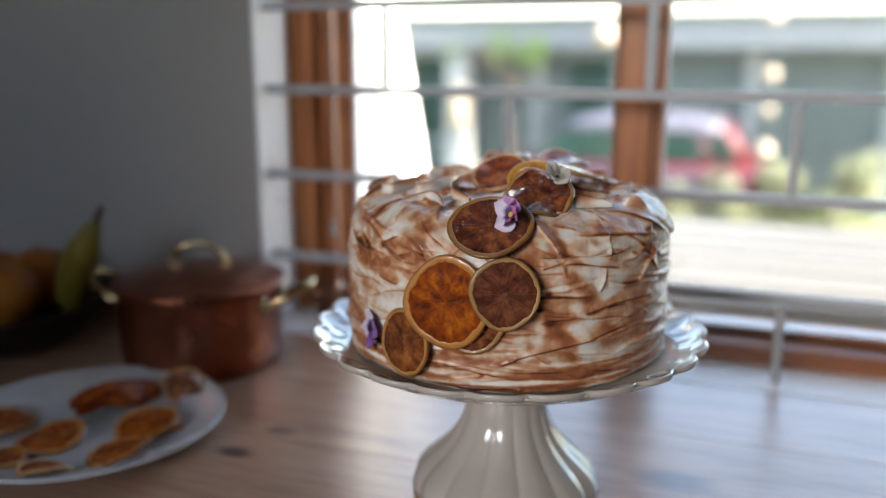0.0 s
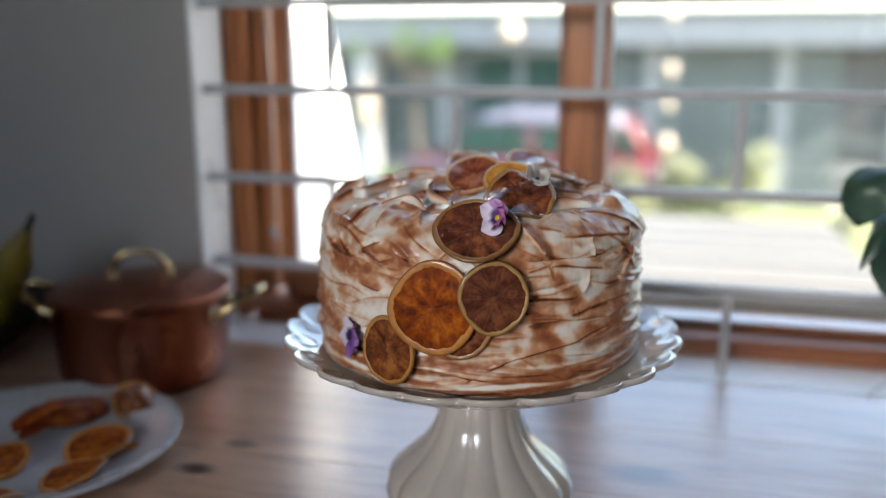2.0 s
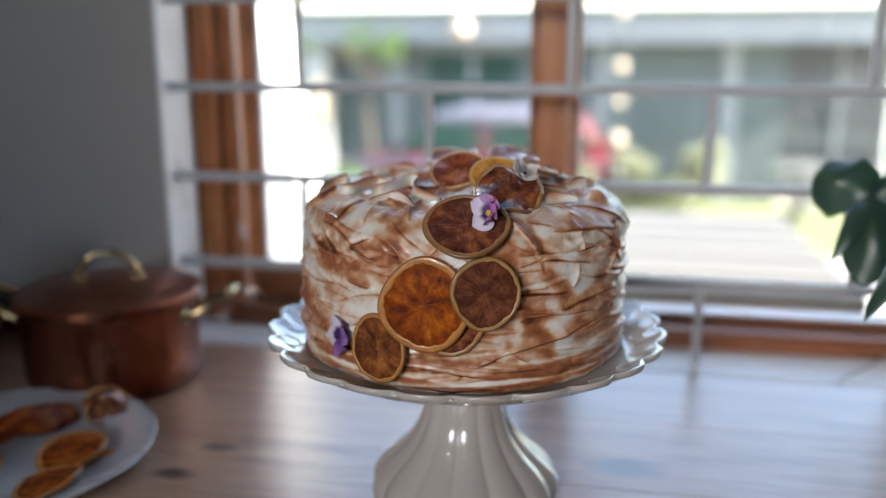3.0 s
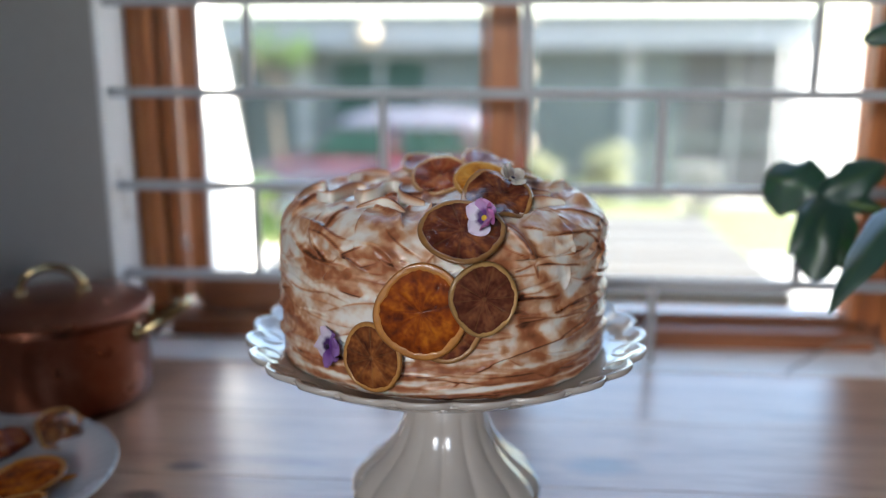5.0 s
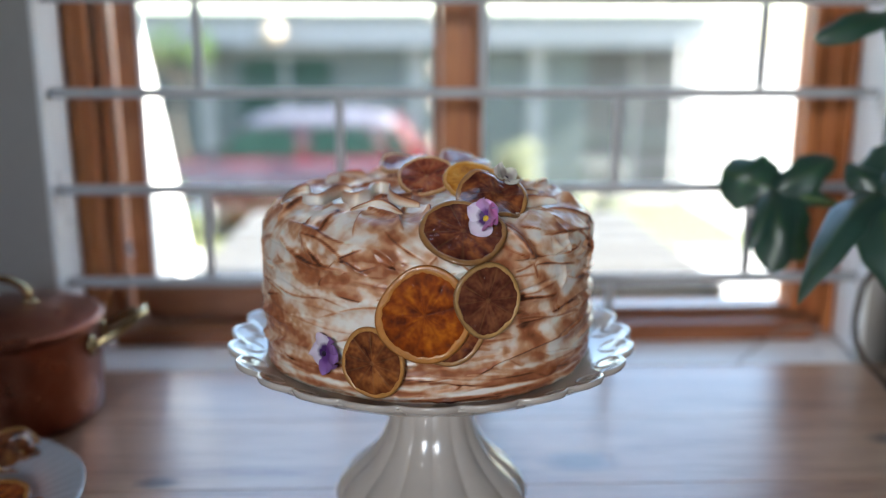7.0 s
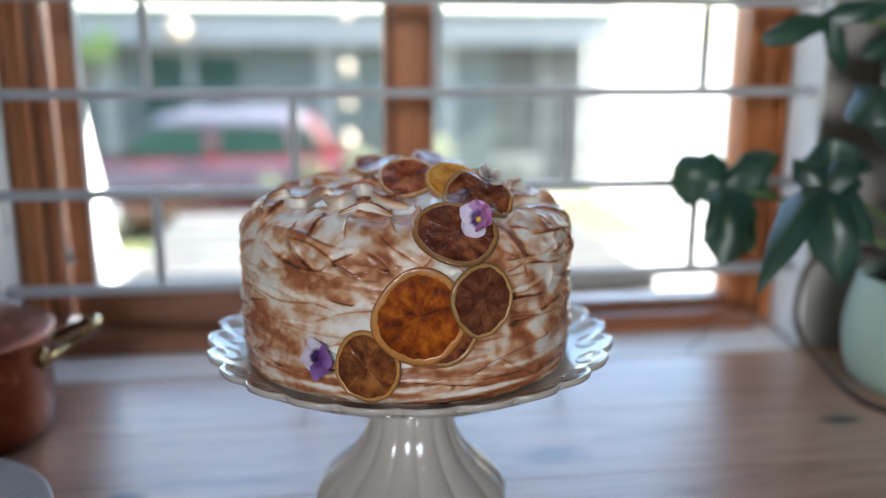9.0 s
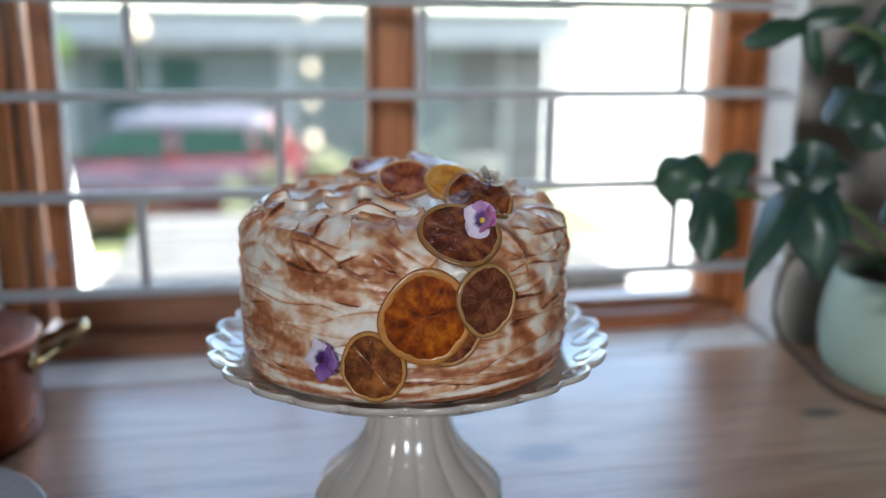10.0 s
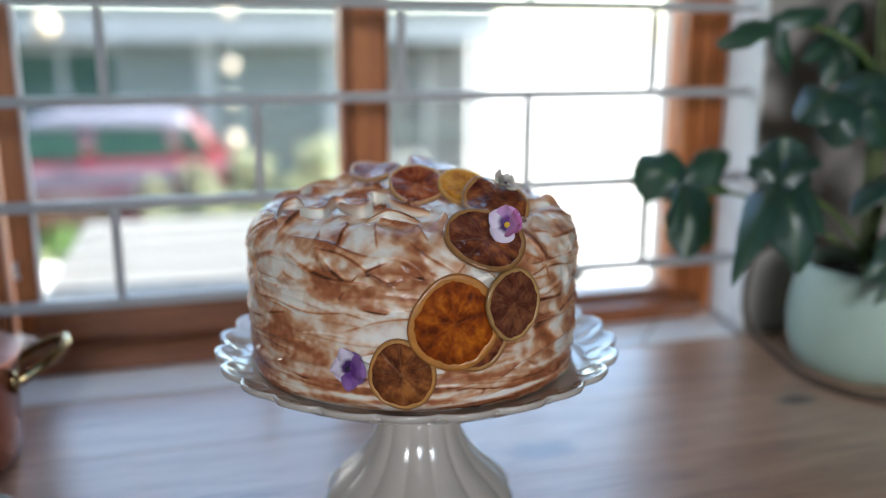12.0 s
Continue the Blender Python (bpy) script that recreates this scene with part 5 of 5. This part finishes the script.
column = thing("porch_column", (-4.22, 12.74, GROUND_Z), "white painted porch column of the house across", "column")
part("shaft", box((-0.18, -0.18, 0.10), (0.18, 0.18, 2.20), 0.03), RENDER, column, smooth=False)
part("base", box((-0.26, -0.26, 0.0), (0.26, 0.26, 0.10), 0.02), RENDER, column, smooth=False)
part("capital", box((-0.26, -0.26, 2.20), (0.26, 0.26, 2.23), 0.005), RENDER, column, smooth=False)


def tapered_pier():
    """A battered pier that widens towards the floor."""
    P = []
    levels = ((0.0, 0.165), (0.5, 0.070), (0.95, 0.008), (1.4, -0.065), (2.44, -0.20))
    corners = ((-0.600, 1.450), (-0.584, 1.793), (-1.15, 1.85), (-1.20, 1.45))
    cx, cy = -0.93, 1.62
    for z, grow in levels:
        for x, y in corners:
            d = Vector((x - cx, y - cy))
            d = d * (1 + grow / d.length)
            P.append((d.x, d.y, z))
    data = grid_mesh("pier", P, len(levels), 4, True, (True, True))
    bm = bmesh.new()
    bm.from_mesh(data)
    bmesh.ops.bevel(bm, geom=[e for e in bm.edges if abs((e.verts[0].co - e.verts[1].co).z) > 0.2], offset=0.02, segments=3, affect="EDGES")
    return bm


tagged(part("veranda_pier", tapered_pier(), WHITE_PLASTER, m=pose(-0.93, 1.62, -0.02), smooth=False), "thick white rendered pier, wider at its foot", "pier")

patio = thing("garden_table", (-0.09, 1.90, -0.02), "pale wooden outdoor table on the veranda", "table")
for k in range(6):
    y0 = -0.32 + 0.108 * k
    part("slat", box((-0.43, y0, 0.695), (0.435, y0 + 0.104, 0.722), 0.004), CREAM_WOOD, patio, smooth=False)
part("rail", box((-0.38, -0.27, 0.63), (0.38, -0.245, 0.694)), CREAM_WOOD, patio, smooth=False)
part("rail", box((-0.38, 0.265, 0.63), (0.38, 0.29, 0.694)), CREAM_WOOD, patio, smooth=False)
for x in (-0.40, 0.35):
    for y in (-0.29, 0.25):
        part("leg", box((x, y, 0.0), (x + 0.055, y + 0.055, 0.694), 0.004), CREAM_WOOD, patio, smooth=False)

# ---- the house across the yard ----
HY = 13.0
house = thing("house", (-4.0, HY, GROUND_Z), "low blue-grey house with a pale fascia and dark doors", "house")


def hpiece(name, lo, hi, material, parent=None, bevel=0.0, label=""):
    off = Vector((-4.0, HY, GROUND_Z))
    return part(name, box(Vector(lo) - off, Vector(hi) - off, bevel), material, parent or house, label, smooth=False)


hpiece("wall", (-11.0, HY, GROUND_Z), (2.40, HY + 5, 1.08), HOUSE_GREY)
hpiece("wall", (2.40, HY + 0.6, GROUND_Z), (3.95, HY + 5, 1.08), HOUSE_GREY)
hpiece("corner_post", (3.85, HY, GROUND_Z), (3.97, HY + 0.12, 1.08), HOUSE_GREY)
roof = hpiece("roof", (-11.4, HY - 0.5, 1.08), (3.98, HY + 5.4, 1.22), FASCIA)
hpiece("fascia_board", (-11.5, HY - 0.56, 1.09), (4.00, HY - 0.50, 1.54), FASCIA, roof)
# darker house paint here draws the gutter's shadow line
hpiece("gutter", (-11.5, HY - 0.66, 1.45), (4.01, HY - 0.561, 1.56), HOUSE_GREY, roof, 0.03)
for x in (-9.2, -6.6, -3.2, -0.2, 1.55):
    hpiece("pilaster", (x, HY - 0.06, GROUND_Z), (x + 0.22, HY - 0.002, 1.08), FASCIA)
for x0, x1 in ((2.46, 3.20), (3.26, 3.85)):
    door = hpiece("door", (x0, HY + 0.50, GROUND_Z), (x1, HY + 0.56, 1.05), OPEN_DARK)
    hpiece("door_frame", (x0 - 0.06, HY + 0.46, GROUND_Z), (x0, HY + 0.58, 1.06), FASCIA, door)
    hpiece("door_rail", (x0, HY + 0.47, -0.32), (x1, HY + 0.499, -0.22), HOUSE_GREY, door)
for x0 in (-5.8, -2.6):
    win = hpiece("window", (x0, HY - 0.03, -0.25), (x0 + 1.3, HY - 0.003, 0.95), CAR_GLASS)
    hpiece("window_frame", (x0 - 0.08, HY - 0.06, -0.33), (x0 + 1.38, HY - 0.031, -0.25), FASCIA, win)
    hpiece("window_frame", (x0 - 0.08, HY - 0.06, 0.95), (x0 + 1.38, HY - 0.031, 1.03), FASCIA, win)
    hpiece("window_frame", (x0 + 0.61, HY - 0.06, -0.25), (x0 + 0.69, HY - 0.031, 0.95), FASCIA, win)


# ---- red car ----
car = thing("car", (-1.55, 11.0, GROUND_Z), "parked red hatchback with a pale roof and dark windows", "car")


def car_shell(profile, half, pinch, name):
    """A side outline swept across the car's width, drawn in towards the sides."""
    n = len(profile)
    P = []
    for y, k in ((-half, 1.0), (-half * 0.96, 0.4), (-half * 0.85, 0.0), (half * 0.85, 0.0), (half * 0.96, 0.4), (half, 1.0)):
        for x, z in profile:
            s = pinch * k
            P.append((x * (1 - s * 0.3), y, 0.75 + (z - 0.75) * (1 - s)))
    return grid_mesh(name, P, 6, n, True, (True, True))


body = part("body", car_shell([(-1.72, 0.34), (-1.74, 0.60), (-1.68, 0.82), (-1.20, 0.92), (-0.85, 0.95), (1.25, 0.99), (1.66, 0.96), (1.74, 0.70), (1.72, 0.34), (1.30, 0.22), (-1.30, 0.22)], 0.82, 0.05, "body"), CAR_RED, car)
cabin = part("cabin", car_shell([(-1.05, 0.90), (-0.50, 1.40), (0.0, 1.44), (0.90, 1.44), (1.28, 1.40), (1.60, 0.94)], 0.72, 0.04, "cabin"), CAR_RED, car)
for pts in (((-0.92, 0.98), (-0.50, 1.36), (0.04, 1.38), (0.08, 0.98)), ((0.22, 0.98), (0.22, 1.38), (0.88, 1.38), (1.06, 0.98)), ((1.16, 1.00), (1.04, 1.36), (1.20, 1.34), (1.42, 1.02))):
    bm = bmesh.new()
    f = bm.faces.new([bm.verts.new((x, -0.735, z)) for x, z in pts])
    made = bmesh.ops.extrude_face_region(bm, geom=[f])
    bmesh.ops.translate(bm, verts=[v for v in made["geom"] if isinstance(v, bmesh.types.BMVert)], vec=(0, 0.05, 0))
    bmesh.ops.recalc_face_normals(bm, faces=bm.faces)
    part("side_window", bm, CAR_GLASS, cabin, smooth=False)
# pale strip painted in for the highlight along the belt line
part("trim_strip", box((-1.5, -0.845, 0.78), (1.20, -0.822, 0.88), 0.008), PALE_PAINT, car, "pale strip for the highlight along the belt", smooth=False)
part("roof_panel", car_shell([(-0.56, 1.37), (-0.42, 1.45), (-0.10, 1.50), (0.80, 1.51), (1.10, 1.46), (1.30, 1.37)], 0.74, 0.10, "roof_panel"), PALE_PAINT, cabin, "pale lilac-white roof")
for x in (-1.08, 1.08):
    for y in (-0.74, 0.74):
        wheel = part("wheel", lathe("wheel", [(0.0, -0.09), (0.25, -0.09), (0.29, -0.07), (0.30, 0.0), (0.29, 0.07), (0.25, 0.09), (0.0, 0.09)], 40), TYRE, car, m=pose(x, y, 0.30, 90))
        part("rim", lathe("rim", [(0.0, -0.10), (0.17, -0.10), (0.185, -0.092), (0.185, 0.092), (0.17, 0.10), (0.0, 0.10)], 32), CHROME, wheel)

# ---- planting ----
shrub("shrub", 0.85, 10.0, 0.45, 1.25, LIME_LEAVES, 31, "yellow-green garden shrub in the sun")
shrub("shrub", -0.45, 9.8, 0.55, 0.95, LIME_LEAVES, 32, "low yellow-green garden shrub")
shrub("shrub", 0.30, 10.1, 0.42, 1.15, LIME_LEAVES, 33, "yellow-green garden shrub in the sun")
shrub("shrub", 2.02, 9.9, 0.34, 1.10, WHITE_BLOOM, 34, "shrub covered in white blossom", 600, 0.045)
shrub("shrub", -3.1, 9.6, 0.60, 0.85, GREEN_LEAVES, 35, "low dark green garden shrub")
shrub("shrub", -1.4, 9.4, 0.50, 0.55, GREEN_LEAVES, 36, "low dark green garden shrub")
tree = thing("tree", (-3.35, 12.3, GROUND_Z), "leafy green garden tree beside the house", "tree")
part("trunk", tube("trunk", [(0, 0, -0.01), (0.03, 0.02, 0.7), (-0.02, 0.05, 1.4), (0.05, 0.02, 2.1)], 0.05, 12, 0.45), BARK, tree)
for k in range(6):
    a = 1.05 * k
    part("limb", tube("limb", [(0.02, 0.03, 1.5 + 0.06 * k), (0.3 * math.cos(a), 0.3 * math.sin(a), 1.85 + 0.06 * k), (0.65 * math.cos(a), 0.5 * math.sin(a), 2.05 + 0.05 * k)], 0.022, 8, 0.35), BARK, tree)
g = np.random.default_rng(5)
part("crown", leaf_cloud([(g.uniform(-0.9, 0.7), g.uniform(-0.4, 0.4), g.uniform(2.05, 2.45), g.uniform(0.12, 0.26)) for _ in range(18)], 380, 0.055, 41), GREEN_LEAVES, tree, smooth=False)

# ---- globes added for bright glints outdoors ----
GLOBE = surface("pale glint globe", (0.352, 0.288, 0.216), (0.416, 0.344, 0.264), 10, 90, (0.15, 0.25), 0.05, 0.001)
# pole and globes added to stand in for a column of bright glints
pole = thing("glint_pole", (0.10, 9.90, GROUND_Z), "slim made-up pole holding pale globes for glints", "lamp post")
part("post", tube("post", [(0.06, 0.05, -0.01), (0.06, 0.05, 1.0), (0.06, 0.05, 2.0), (0.06, 0.05, 2.62)], 0.012, 8), HOUSE_GREY, pole)
for z, r in ((1.40, 0.065), (0.83, 0.07), (0.46, 0.055), (0.05, 0.085)):
    bm = bmesh.new()
    bmesh.ops.create_uvsphere(bm, u_segments=24, v_segments=14, radius=r, matrix=Matrix.Translation((0, 0, z - GROUND_Z)))
    part("globe", bm, GLOBE, pole, "pale globe in place of a glint")
# globe added to stand in for a bright blurred glint near the eave
eave = thing("eave_glint", (-2.0, 12.15, 1.27), "pale globe in place of a glint near the eave", "lamp")
bm = bmesh.new()
bmesh.ops.create_uvsphere(bm, u_segments=24, v_segments=14, radius=0.15)
part("globe", bm, GLOBE, eave)
part("bracket", tube("bracket", [(0, 0.1, 0.05), (0, 0.2, 0.08), (0, 0.32, 0.10)], 0.02, 8), CHROME, eave)
# tall globe added to stand in for a bright spot on the column
column_globe = thing("column_glint", (-4.10, 12.30, -0.06), "tall pale globe for the bright spot on the column", "lamp")
part("globe", lathe("globe", [(0.0, 0.0), (0.08, 0.02), (0.13, 0.12), (0.14, 0.35), (0.13, 0.55), (0.08, 0.68), (0.0, 0.70)], 32), GLOBE, column_globe)
part("bracket", tube("bracket", [(0, 0.05, 0.35), (-0.05, 0.16, 0.36), (-0.06, 0.265, 0.36)], 0.025, 8), CHROME, column_globe)
